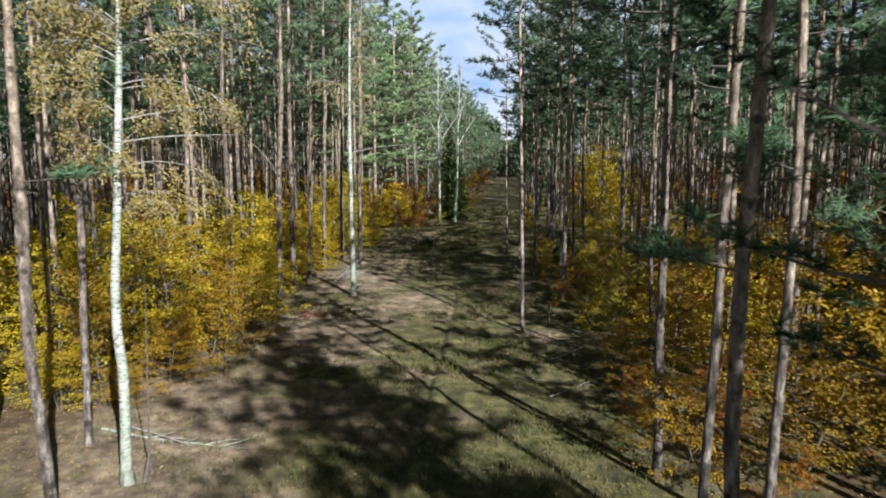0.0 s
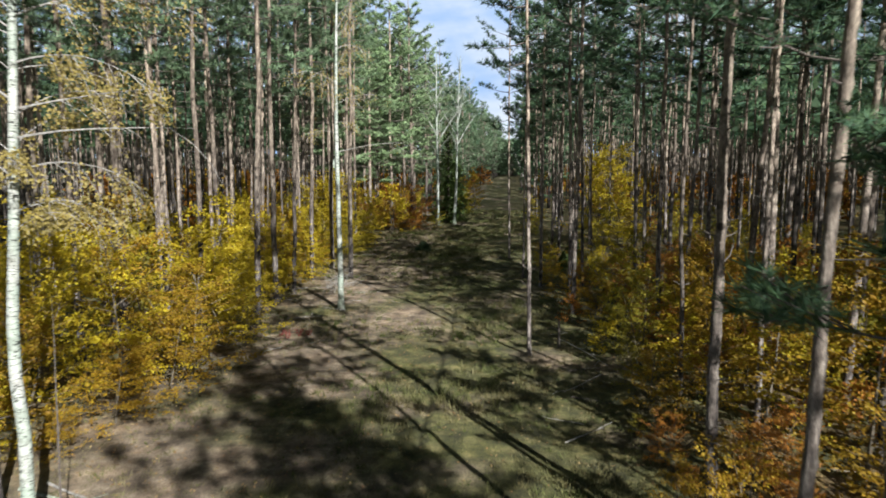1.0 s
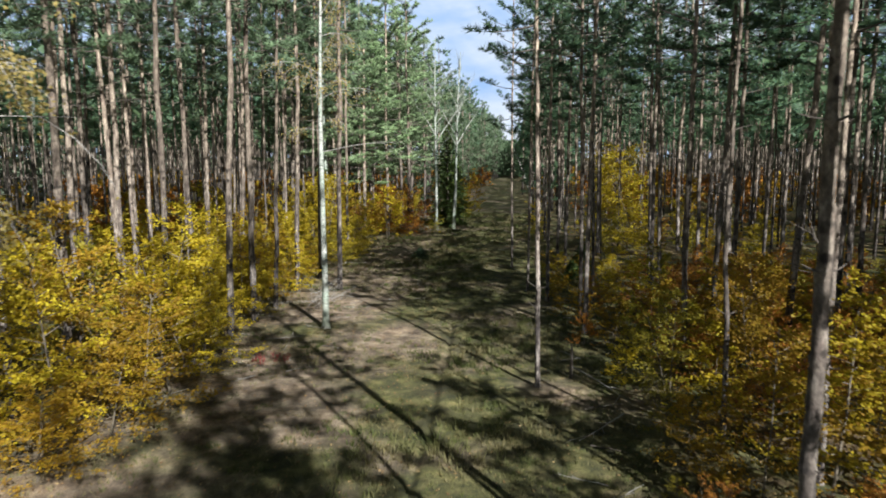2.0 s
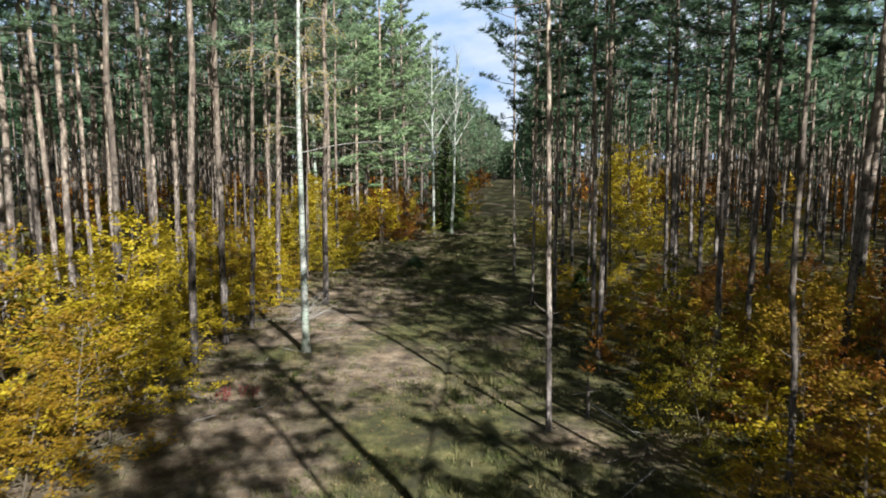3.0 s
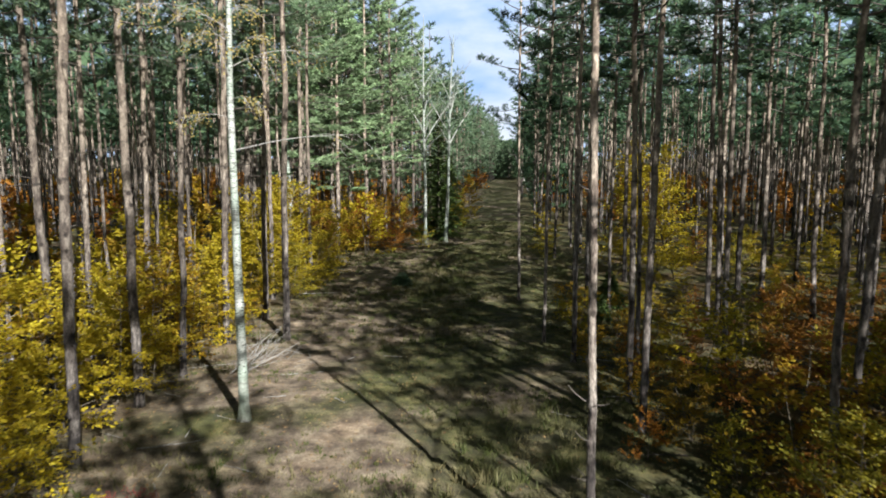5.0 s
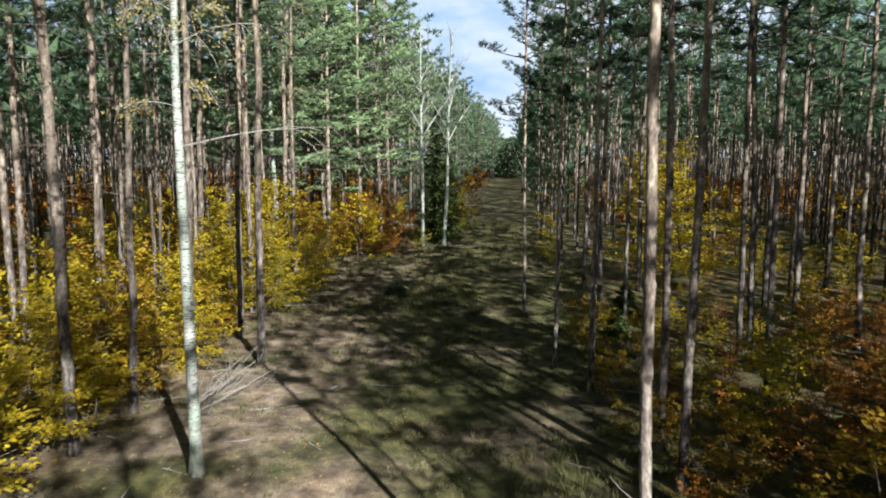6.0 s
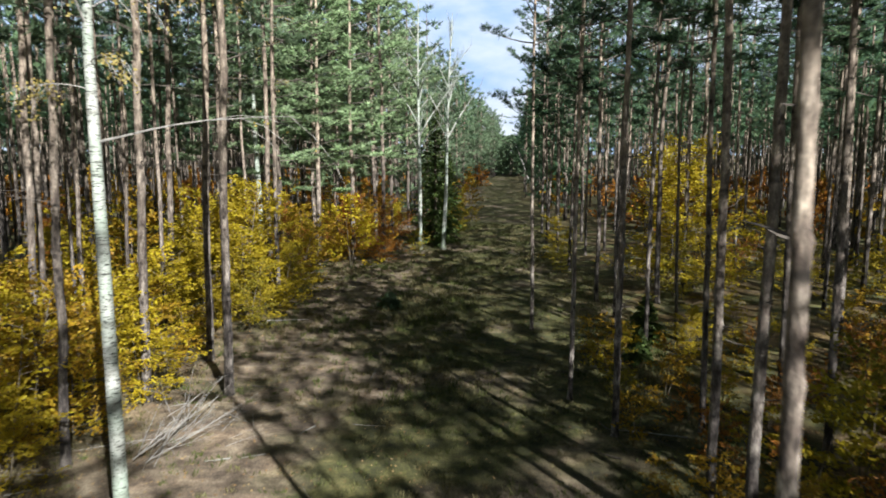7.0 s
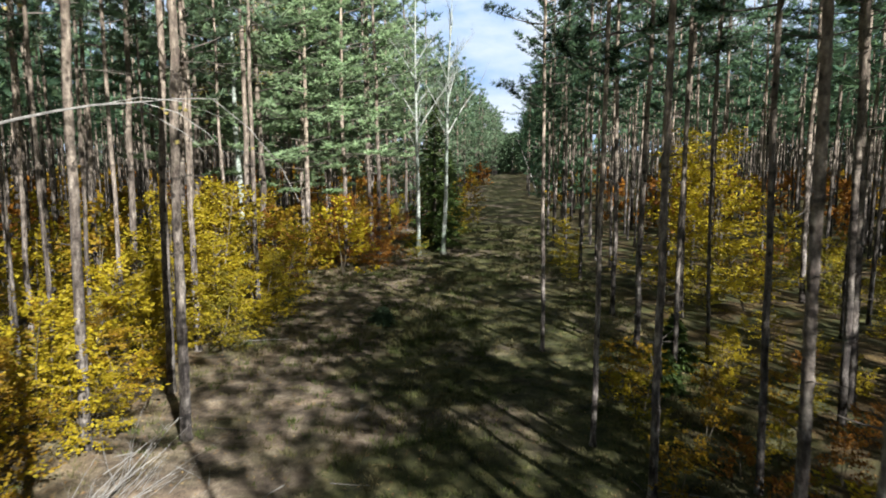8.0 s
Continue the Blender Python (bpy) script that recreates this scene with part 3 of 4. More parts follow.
for _ in range(9000):
    x, y = grow.uniform(-17, 15), grow.uniform(-6, 84)
    if len(near_spots) > 178:
        break
    if not wooded(x, y) or (y < 61 and -10.6 < x < 8.4) or (abs(x - 1.2) < 7 and y < 8) or (0 < x < 12.5 and 36 < y < 60):
        continue
    if x > 0 and y < 60 and grow.random() < 0.25:
        continue
    if grow.random() > shade_stocking(x, y):
        continue
    if free_spot(x, y, 2.2 if x < 0 else 2.7):
        near_spots.append((x, y))
        left, right = ride_edges(y)
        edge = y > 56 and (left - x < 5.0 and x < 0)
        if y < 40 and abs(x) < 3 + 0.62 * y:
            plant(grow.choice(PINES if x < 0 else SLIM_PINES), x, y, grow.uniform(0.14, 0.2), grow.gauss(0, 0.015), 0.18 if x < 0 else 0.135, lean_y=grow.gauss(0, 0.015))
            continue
        # left of the ride the sun-lightened needles, right of it the darker ones
        plant(grow.choice(LIGHT_EDGE if edge else LIGHTENED_PINES if x < 0 else LIGHT_PINES), x, y, grow.uniform(0.14, 0.21), grow.gauss(0, 0.015), lean_y=grow.gauss(0, 0.015))


def scatter_far(count, templates, spots):
    """Joins many plain copies of the templates into vertices and faces with a material slot each."""
    verts, faces, slots, facing, off = [], [], [], [], 0
    rng = np.random.default_rng(4)
    for k, (x, y) in enumerate(spots[:count]):
        tv, tf, ts, tn = templates[k % len(templates)]
        a, s, h = rng.uniform(0, 6.28), rng.uniform(0.8, 1.25), rng.uniform(0.9, 1.08)
        c, d = math.cos(a) * s, math.sin(a) * s
        facing.append(tn @ np.array([[c, d, 0], [-d, c, 0], [0, 0, s]]) / s)
        w = tv @ np.array([[c, d, 0], [-d, c, 0], [0, 0, h]]) + np.array([x, y, ground_z(x, y) - 0.05])
        verts.append(w)
        faces += [tuple(i + off for i in f) for f in tf]
        slots += ts
        off += len(tv)
    return np.concatenate(verts), faces, slots, np.concatenate(facing)


def template(*geos):
    v, f, s, n = [], [], [], []
    for slot, g in enumerate(geos):
        off = len(v)
        n += g.n if g.n else [(0, 0, 0)] * len(g.v)
        v += [tuple(p) for p in g.v]
        f += [tuple(i + off for i in q) for q in g.f]
        s += [slot] * len(g.f)
    return np.array(v), f, s, np.array(n, dtype=float)


def stuff(name, label, category, data, *mats):
    v, f, s, n = data
    me = bpy.data.meshes.new(name)
    me.from_pydata(v.tolist(), [], f)
    for m in mats:
        me.materials.append(m)
    me.polygons.foreach_set("material_index", s)
    if n.any():
        me.shade_smooth()
        me.normals_split_custom_set_from_vertices(n.tolist())
    return tagged(new(name, me), label, category, kind="stuff")


far_kinds, belt_kinds = [], []
for s, h, c in ((51, 20.6, 9.0), (52, 19.6, 8.0), (53, 21.4, 9.8), (54, 20.2, 7.4)):
    t, w, g, _ = pine_geo(s, height=h, crown=c, detail=0.36, dead=0, blades=4, tufts=2, size=5.1, limbs_per_m=1.9, sides=5, reach=3.0)
    far_kinds.append(template(t, g))
for s in (55, 56, 57):
    t, w, g, _ = pine_geo(s, height=19, crown=0.6, detail=0.3, dead=0, blades=4, tufts=2, size=8.6, limbs_per_m=2.3, sides=5, reach=3.2)
    belt_kinds.append(template(t, g))
for _ in range(90000):
    x, y = grow.uniform(-56, 56), grow.uniform(-36, 165)
    if len(far_spots) >= 480:
        break
    if not wooded(x, y) or (-17 < x < 15 and -6 < y < 84) or abs(x) > min(30 + 0.5 * max(y, 0), 56) or grow.random() > shade_stocking(x, y):
        continue
    if free_spot(x, y, 2.6):
        far_spots.append((x, y))
        trees.append((x, y))
stuff("far_woods", "dense pine wood receding behind the ride's edges", "woods", scatter_far(480, far_kinds, far_spots), BARK, NEEDLES)
# plain stems with thin crowns fill the depth of the wood
stem_kinds = []
for s in (67, 68, 69, 70):
    g, rng = Geo(), random.Random(s)
    g.tube([Vector((0, 0, 0)), Vector((rng.gauss(0, 0.05), 0, 6)), Vector((rng.gauss(0, 0.15), rng.gauss(0, 0.15), 13))], [0.11, 0.09, 0.06], 4)
    crown = Geo()
    for k in range(46):
        c = Vector((rng.gauss(0, 0.9), rng.gauss(0, 0.9), rng.uniform(8.5, 19.0)))
        d = (any_dir(rng) + Vector((c.x, c.y, 0.3))).normalized()
        crown.blade(c, d, across(d, rng), rng.uniform(0.9, 1.5), rng.uniform(0.4, 0.7), soft_facing(c, Vector((0, 0, 0)), rng))
    stem_kinds.append(template(g, crown))
deep = []
while len(deep) < 1300:
    x, y = grow.uniform(-95, 95), grow.uniform(30, 215)
    if wooded(x, y) and abs(x) > 15 + 0.06 * y and abs(x) < 12 + 0.68 * y:
        deep.append((x, y))
stuff("far_woods", "close ranks of bare brown stems deep in the wood", "woods", scatter_far(len(deep), stem_kinds, deep), BARK, NEEDLES)
belt = [(side * (62 + grow.uniform(0, 6)), y + grow.uniform(-1, 1)) for side in (-1, 1) for y in np.arange(62, 200, 3.0)]
belt += [(side * (84 + grow.uniform(0, 6)), y + grow.uniform(-1, 1)) for side in (-1, 1) for y in np.arange(92, 210, 3.2)]
belt += [(x, y + grow.uniform(0, 12)) for y in (172, 200) for x in np.arange(-82, 82, 2.8) if abs(x - 3) > 9]
stuff("far_woods", "dark closed edge of the wood in the distance", "woods", scatter_far(len(belt), belt_kinds, belt), BARK, HAZED_NEEDLES)
edge_kinds, rims = [], ([], [])
for s, c in ((64, 1.6), (65, 3.0), (66, 2.2)):
    t, w, g, _ = pine_geo(s, height=17.5, crown=c, detail=0.42, dead=0, blades=5, tufts=2, size=4.9, limbs_per_m=2.4, sides=5, reach=2.7)
    edge_kinds.append(template(t, g))
for y in np.arange(85, 236, 2.6):
    left, right = ride_edges(y)
    rims[0].append((left - 1.2 - grow.uniform(0, 2.5), y))
    rims[1].append((right + 1.6 + grow.uniform(0, 2.5), y))
# only the left rim gets the needle colour lightened for sun
stuff("far_woods", "light green pines lining the far ride", "woods", scatter_far(60, edge_kinds, rims[0]), BARK, LIGHTENED_NEEDLES)
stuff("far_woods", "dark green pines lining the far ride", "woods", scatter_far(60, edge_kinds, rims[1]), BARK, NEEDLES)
low_kinds = []
for s in (62, 63):
    t, w, g, _ = pine_geo(s, height=11, crown=0.6, detail=0.4, dead=0, blades=7, tufts=2, size=7.4, limbs_per_m=4.0, sides=5, reach=3.0)
    low_kinds.append(template(t, g))
stuff("far_woods", "low trees closing the far end of the ride", "woods", scatter_far(70, low_kinds, [(grow.uniform(-14, 26), grow.uniform(222, 256)) for _ in range(70)]), BARK, LIGHTENED_NEEDLES)
shade_kinds = []
for s in (58, 59):
    t, w, g, _ = pine_geo(s, height=20, crown=6.0, detail=0.4, dead=0, blades=3, tufts=2, size=7.0, limbs_per_m=2.2, sides=5, reach=2.6)
    shade_kinds.append(template(t, g))
# pines packed outside the view, added only to cast shade
shade_pines = []
for _ in range(9000):
    x, y = grow.uniform(7.5, 44), grow.uniform(-40, 22)
    sun_lane = 0.839 * x + 0.545 * y
    if not (5.9 < sun_lane < 8.1 and (int(x * 0.4) % 2 == 0) or 22.6 < sun_lane < 27 or 30 < sun_lane < 40) or x < 3.5 + 0.66 * max(y, 0) or not free_spot(x, y, 3.2 if 18 < sun_lane < 25 else 1.6 if sun_lane < 20 else 2.5):
        continue
    shade_pines.append((x, y))
    trees.append((x, y))
stuff("far_woods", "unseen dense stand of pines added to shade the ride", "woods", scatter_far(len(shade_pines), shade_kinds, shade_pines), BARK, NEEDLES)


# ---- birches ----
def birch_tree(seed, spine, r, limbs, leaves, label, hang=0.35, leaf=0.055, stout=1.0):
    """A birch along the given spine. limbs: height, bearing in degrees, length, rise. leaves: about so many a twig."""
    rng = random.Random(seed)
    trunk, green, boughs = Geo(), Geo(), []
    pts = [Vector(p) for p in spine]
    top = pts[-1].z
    rad = [max(r * (1 - 0.86 * p.z / top), 0.012) for p in pts]
    rad[0] = r * 1.55
    trunk.tube(pts, rad, 10)

    def at_height(z):
        for a, b in zip(pts, pts[1:]):
            if a.z <= z <= b.z:
                return a.lerp(b, (z - a.z) / (b.z - a.z))
        return pts[-1]

    for z, bearing, length, rise in limbs:
        a = radians(bearing)
        d = Vector((math.cos(a), math.sin(a), rise)).normalized()
        limb = bent(at_height(z), d, length, 7, -0.9 if 0.3 < rise < 1 else -0.25, rng, 0.06)
        wood, lr = Geo(), (0.006 + 0.005 * length) * stout
        wood.tube(limb, [lr * (1 - 0.125 * k) for k in range(8)], 5)
        bare = rise < 0.25
        for j in range(4 if bare else int(6 + 4 * length)):
            p, ld = along(limb, rng.uniform(0.45 if bare else 0.2, 1.0))
            td = (ld + any_dir(rng) * 0.8 + Vector((0, 0, -hang))).normalized()
            tw = bent(p, td, length * rng.uniform(0.2, 0.45), 3, -hang * 1.8, rng, 0.12)
            wood.tube(tw, [0.006, 0.005, 0.004, 0.002], 3)
            for k in range(int(leaves * rng.uniform(0.5, 1.4) * (0.2 if bare else 1))):
                c, _ = along(tw, rng.uniform(0.1, 1.0))
                ld2 = (any_dir(rng) + Vector((0, 0, -0.6))).normalized()
                green.leaf(c + any_dir(rng) * 0.12, ld2, across(ld2, rng), leaf * rng.uniform(0.75, 1.3), leaf * 0.8)
        boughs.append(wood)
    tree = new("birch_tree")
    part("trunk", trunk, BIRCH, tree, "white peeling bark with dark marks", smooth=True)
    for g in boughs:
        part("branch", g, PALE if stout == 1 else BIRCH, tree, "pale arching branch with fine twigs")
    if green.f:
        part("foliage", green, BIRCH_LEAF, tree, "sparse yellow leaves")
    return tagged(tree, label, "birch tree")


def random_limbs(seed, z0, z1, count, length, rise):
    rng = random.Random(seed)
    return [(z0 + (z1 - z0) * (i + rng.random()) / count, rng.uniform(0, 360), length * rng.uniform(0.6, 1.2), rise * rng.uniform(0.6, 1.3)) for i in range(count)]


first = birch_tree(61, [(0, 0, 0), (-0.04, 0, 0.4), (-0.06, 0.03, 1.4), (-0.10, 0.05, 2.4), (-0.24, 0.08, 3.3), (-0.28, 0.1, 4.2), (-0.20, 0.1, 6.0),
                        (-0.14, 0.1, 8.4), (-0.09, 0.1, 11.0), (-0.05, 0.1, 14.0), (0.0, 0, 17.5)], 0.118,
                   random_limbs(8, 5.6, 10.5, 14, 1.9, 0.75) + [(6.0, 5, 1.6, 0.6), (6.6, -10, 2.2, 0.5), (7.15, -6, 2.9, 0.2), (7.6, 10, 2.4, 0.28), (8.3, -4, 2.2, 0.4), (9.0, 6, 2.4, 0.6), (9.6, -12, 2.6, 0.7), (6.9, 175, 1.2, 0.9),
                    (7.7, 160, 1.5, 0.9), (8.8, 185, 1.9, 0.9), (8.2, 60, 1.7, 0.5), (9.4, 150, 1.8, 0.7)] + random_limbs(3, 9.4, 17, 18, 2.1, 0.9), 36,
                   "white birch with a bowed trunk and sparse yellow leaves", 0.5, 0.06)
first.matrix_basis = stand(-6.5, 13.4, 0.035, lean_y=0.03)
second = birch_tree(62, [(0, 0, 0), (0.0, 0, 0.5), (-0.03, 0, 2.1), (-0.08, 0, 4.2), (-0.12, 0, 6.3), (-0.16, 0, 8.4), (-0.16, 0.1, 11.2), (-0.1, 0.1, 14.5), (-0.05, 0.1, 18)], 0.135,
                    [(7.0, -6, 3.3, 0.2), (7.8, 170, 1.3, 0.4), (9.0, 12, 2.2, 0.8), (8.2, -40, 1.3, 0.5), (9.6, 150, 1.4, 0.8)] + random_limbs(5, 8.4, 17.6, 18, 2.0, 0.95), 12,
                    "white birch at the ride's edge with few yellow leaves", 0.45, 0.06)
second.matrix_basis = stand(-5.78, 33.05, 0.014)
for x, y, seed, h, lean in ((-3.05, 70.8, 63, 16.2, 0.03), (-4.6, 69.8, 64, 17.4, -0.01)):
    b = birch_tree(seed, [(0, 0, 0), (0, 0, 0.6), (0.06, 0, 4), (0.02, 0, 8), (0.0, 0, 12), (0.1, 0, h)], 0.165,
                   [(7.8, 20, 4.6, 1.8), (8.6, 170, 3.6, 1.9), (9.8, 80, 3.6, 1.8), (10.4, 300, 3.4, 1.7), (11.2, 200, 3.0, 1.9), (12.0, 10, 2.8, 1.8)] + random_limbs(seed, 6.5, 15, 14, 1.9, 1.5), 0,
                   "bare leafless birch with pale forked branches", -0.3, stout=2.5)
    b.matrix_basis = stand(x, y, lean)
for x, y, seed, h, r in ((-11.9, 58.4, 65, 19, 0.17),):
    b = birch_tree(seed, [(0, 0, 0), (0, 0, 0.6), (0.05, 0, 4), (-0.04, 0, 8), (0.06, 0, 12), (0.0, 0, h)], r, random_limbs(seed, 8.5, h - 0.6, 18, 2.1, 0.95), 7,
                   "slim white birch among the pines", 0.4, 0.09)
    b.matrix_basis = stand(x, y, -0.02)


# ---- spruces ----
def spruce_tree(seed, height, wide, label):
    """A small conical spruce, dark and green to the ground."""
    rng = random.Random(seed)
    trunk, green = Geo(), Geo()
    trunk.tube([Vector((0, 0, 0)), Vector((0.02, 0, height * 0.5)), Vector((0, 0, height))], [0.018 * height, 0.010 * height, 0.006], 7)
    n = int(72 * math.sqrt(height))
    for i in range(n):
        u = (i + rng.random()) / n
        a = i * 2.4 + rng.gauss(0, 0.3)
        length = wide * (1 - u) ** 0.85 * rng.uniform(0.75, 1.1) + 0.05
        limb = bent(Vector((0, 0, height * (0.03 + 0.96 * u))), Vector((math.cos(a), math.sin(a), 0.1 + 0.5 * u)).normalized(), length, 4, -0.35, rng)
        for j in range(int(8 + 8 * length)):
            p, ld = along(limb, rng.random())
            out = ld.cross(Vector((0, 0, 1))).normalized() * rng.choice((-1, 1))
            td = (ld + out * rng.uniform(0.3, 1.1) + Vector((0, 0, -0.25))).normalized()
            for k in range(3):
                bd = (td + any_dir(rng) * 0.5).normalized()
                green.blade(p, bd, across(bd, rng), 0.14 + 0.24 * length * rng.random(), 0.07 + 0.03 * length, soft_facing(p, Vector((0, 0, 0)), rng))
    tree = new("spruce_tree")
    part("trunk", trunk, STEM, tree)
    part("crown", green, SPRUCE if height > 1 else LIGHTENED_NEEDLES, tree, "green drooping needles")
    return tagged(tree, label, "spruce tree")


for k, (x, y, h, w, label) in enumerate(((-3.8, 72.6, 10.4, 1.9, "dark green conical spruce behind the bare birches"), (-3.4, 82.0, 7.0, 1.6, "dark green conical spruce behind the bare birches"),
                                         (6.0, 47.6, 1.7, 0.75, "small green spruce seedling among the pines"), (5.2, 45.0, 1.1, 0.5, "small green spruce seedling among the pines"),
                                         (-4.15, 52.4, 0.7, 0.6, "small green conifer seedling on the grass"))):
    spruce_tree(90 + k, h, w, label).matrix_basis = stand(x, y)


# ---- undergrowth ----
def beech_geo(seed, height, count, twigs, leaves, leaf, spread_=1.7, plain=False):
    rng = random.Random(seed)
    stem, twig, green = Geo(), Geo(), Geo()
    for s in range(rng.choice((1, 2, 2))):
        a = rng.uniform(0, 6.28)
        top = height * rng.uniform(0.85, 1.0) if s == 0 else height * rng.uniform(0.5, 0.8)
        pts = bent(Vector((0.1 * math.cos(a) * s, 0.1 * math.sin(a) * s, -0.05)), Vector((0.16 * math.cos(a), 0.16 * math.sin(a), 1)).normalized(), top, 7, 0.1, rng, 0.05)
        (twig if s else stem).tube(pts, [0.03 * (1 - 0.12 * k) for k in range(8)], 5)
        n = count if s == 0 else count // 2
        for i in range(n):
            u = (i + rng.random()) / n
            p, _ = along(pts, 0.08 + 0.9 * u)
            b = rng.uniform(0, 6.28)
            length = spread_ * (1.0 - 0.72 * u) * rng.uniform(0.55, 1.15) + 0.2
            limb = bent(p, Vector((math.cos(b), math.sin(b), 0.15 + 0.5 * u)).normalized(), length, 4, 0.05, rng, 0.09)
            if not plain:
                twig.tube(limb, [0.011, 0.009, 0.006, 0.005, 0.002], 3)
            for j in range(twigs):
                q, ld = along(limb, 0.2 + 0.8 * (j + rng.random()) / twigs)
                flat = ld.cross(Vector((0, 0, 1))).normalized() * rng.choice((-1, 1))
                td = (ld * 0.7 + flat * rng.uniform(0.3, 1.0) + Vector((0, 0, rng.uniform(-0.2, 0.25)))).normalized()
                tl = rng.uniform(0.22, 0.55)
                for k in range(leaves):
                    c = q + td * (tl * (k + rng.random()) / leaves) + Vector((rng.gauss(0, 0.04), rng.gauss(0, 0.04), rng.gauss(0, 0.06)))
                    dd = (td + any_dir(rng) * 0.9 + Vector((0, 0, -0.25))).normalized()
                    sd = dd.cross(Vector((rng.gauss(0, 0.8), rng.gauss(0, 0.8), 1))).normalized()
                    green.leaf(c, dd, sd, leaf * rng.uniform(0.7, 1.25), leaf * 0.62)
    return (stem, twig), green


COLOURS = {"yellow": YELLOW, "golden": GOLD, "rust-brown": RUST, "olive-yellow": OLIVE}
SHAPES = {"fine": [beech_geo(s, 5.0, 31, 8, 13, 0.095) for s in (77, 78, 79)],
          "full": [beech_geo(s, 5.0, 26, 7, 11, 0.122) for s in (71, 72, 73)],
          "plain": [beech_geo(s, 4.8, 21, 5, 6, 0.195, plain=True) for s in (74, 75, 76)]}
SHRUBS = {}


def young_beech(shape, colour, k):
    key = (shape, colour, k)
    if key not in SHRUBS:
        stem, green = SHAPES[shape][k]
        root = new("young_beech")
        part("stem", stem[0], STEM, root, "thin grey-brown stem")
        tagged(part("twigwork", stem[1], STEM, root), kind="stuff")
        part("foliage", green, COLOURS[colour], root, f"{colour} autumn leaves")
        SHRUBS[key] = tagged(root, f"young beech bush with {colour} autumn leaves under the pines", "bush", "autumn undergrowth")
        return SHRUBS[key], True
    return SHRUBS[key], False


bush_rng = random.Random(19)


def set_bush(x, y, h, shape, colour, wide=1.0):
    root, fresh = young_beech(shape, colour, bush_rng.randrange(3))
    m = stand(x, y, bush_rng.gauss(0, 0.04), bush_rng.uniform(0, 6.28), h / 5.0 * wide, h / 5.0)
    if fresh:
        root.matrix_basis = m
    else:
        copy_thing(root, m)


def hue(x, y):
    """The undergrowth turns from yellow on one side of the ride to rust on the other."""
    r = bush_rng.random() + 0.25 * noise.noise((x * 0.15, y * 0.15, 1.0))
    if x < 0:
        if 60 < y < 80 and x > -13:
            return "rust-brown" if r < 0.55 else "golden"
        return "yellow" if r < 0.55 else "golden" if r < 0.85 else "olive-yellow"
    if y > 47:
        return "olive-yellow" if r < 0.45 else "yellow" if r < 0.75 else "rust-brown" if r < 0.9 else "golden"
    return "golden" if r < 0.28 else "rust-brown" if r < 0.72 else "olive-yellow" if r < 0.86 else "yellow"


bushes = []


def scatter_bushes(count, x0, x1, y0, y1, gap, low, high, shape, keep=None):
    made = 0
    for _ in range(count * 30):
        if made >= count:
            break
        x, y = bush_rng.uniform(x0, x1), bush_rng.uniform(y0, y1)
        if any((x - a) ** 2 + (y - b) ** 2 < gap * gap for a, b in bushes) or (keep and not keep(x, y)):
            continue
        bushes.append((x, y))
        set_bush(x, y, bush_rng.uniform(low, high), shape, hue(x, y), bush_rng.uniform(0.9, 1.3))
        made += 1


for x, y, h, colour in ((-9.8, 18.1, 3.9, "golden"), (-11.1, 19.5, 5.0, "yellow"), (-9.4, 21.8, 5.0, "yellow"), (-9.8, 24.2, 5.6, "golden"), (-9.7, 26.6, 5.5, "yellow"), (-12.0, 21.6, 5.3, "yellow"),
                        (-9.7, 31.6, 4.0, "yellow"), (-9.6, 33.7, 3.6, "yellow"), (-9.9, 35.8, 4.2, "yellow"), (-10.3, 37.3, 4.4, "golden"), (-10.2, 45.3, 4.2, "yellow"), (-11.0, 43.2, 4.8, "yellow"),
                        (-9.4, 40.7, 3.4, "yellow"), (-9.8, 46.6, 4.4, "yellow"), (-8.9, 47.9, 2.8, "olive-yellow"), (-9.2, 55.6, 4.6, "yellow"), (-11.2, 53.2, 5.2, "golden"), (-11.6, 50.0, 5.6, "yellow"),
                        (-9.3, 49.5, 5.0, "yellow"), (-10.9, 51.8, 6.0, "yellow"), (-8.9, 52.1, 3.8, "yellow"), (-8.6, 65.4, 4.6, "golden"), (-6.8, 67.2, 4.2, "rust-brown"), (-11.6, 63.6, 4.8, "golden"),
                        (-9.0, 28.8, 2.2, "yellow"), (-13.4, 17.6, 4.2, "yellow"), (-10.6, 32.2, 5.0, "yellow"), (-11.5, 35.7, 5.0, "yellow"), (-10.6, 40.9, 4.8, "yellow"), (-10.8, 38.4, 4.2, "golden"),
                        (-10.1, 50.4, 6.2, "yellow"), (-9.2, 53.6, 4.5, "olive-yellow"), (-11.8, 46.8, 4.5, "yellow"), (-9.9, 57.4, 4.2, "rust-brown"), (-9.7, 42.8, 2.8, "golden"),
                        (-9.7, 66.5, 5.0, "rust-brown"), (-7.6, 66.4, 4.5, "rust-brown"), (-5.9, 68.0, 3.6, "rust-brown"), (-10.9, 65.2, 5.3, "yellow")):
    set_bush(x, y, h, "fine" if y < 31 or h > 5.5 else "full", colour, 1.2)
    bushes.append((x, y))
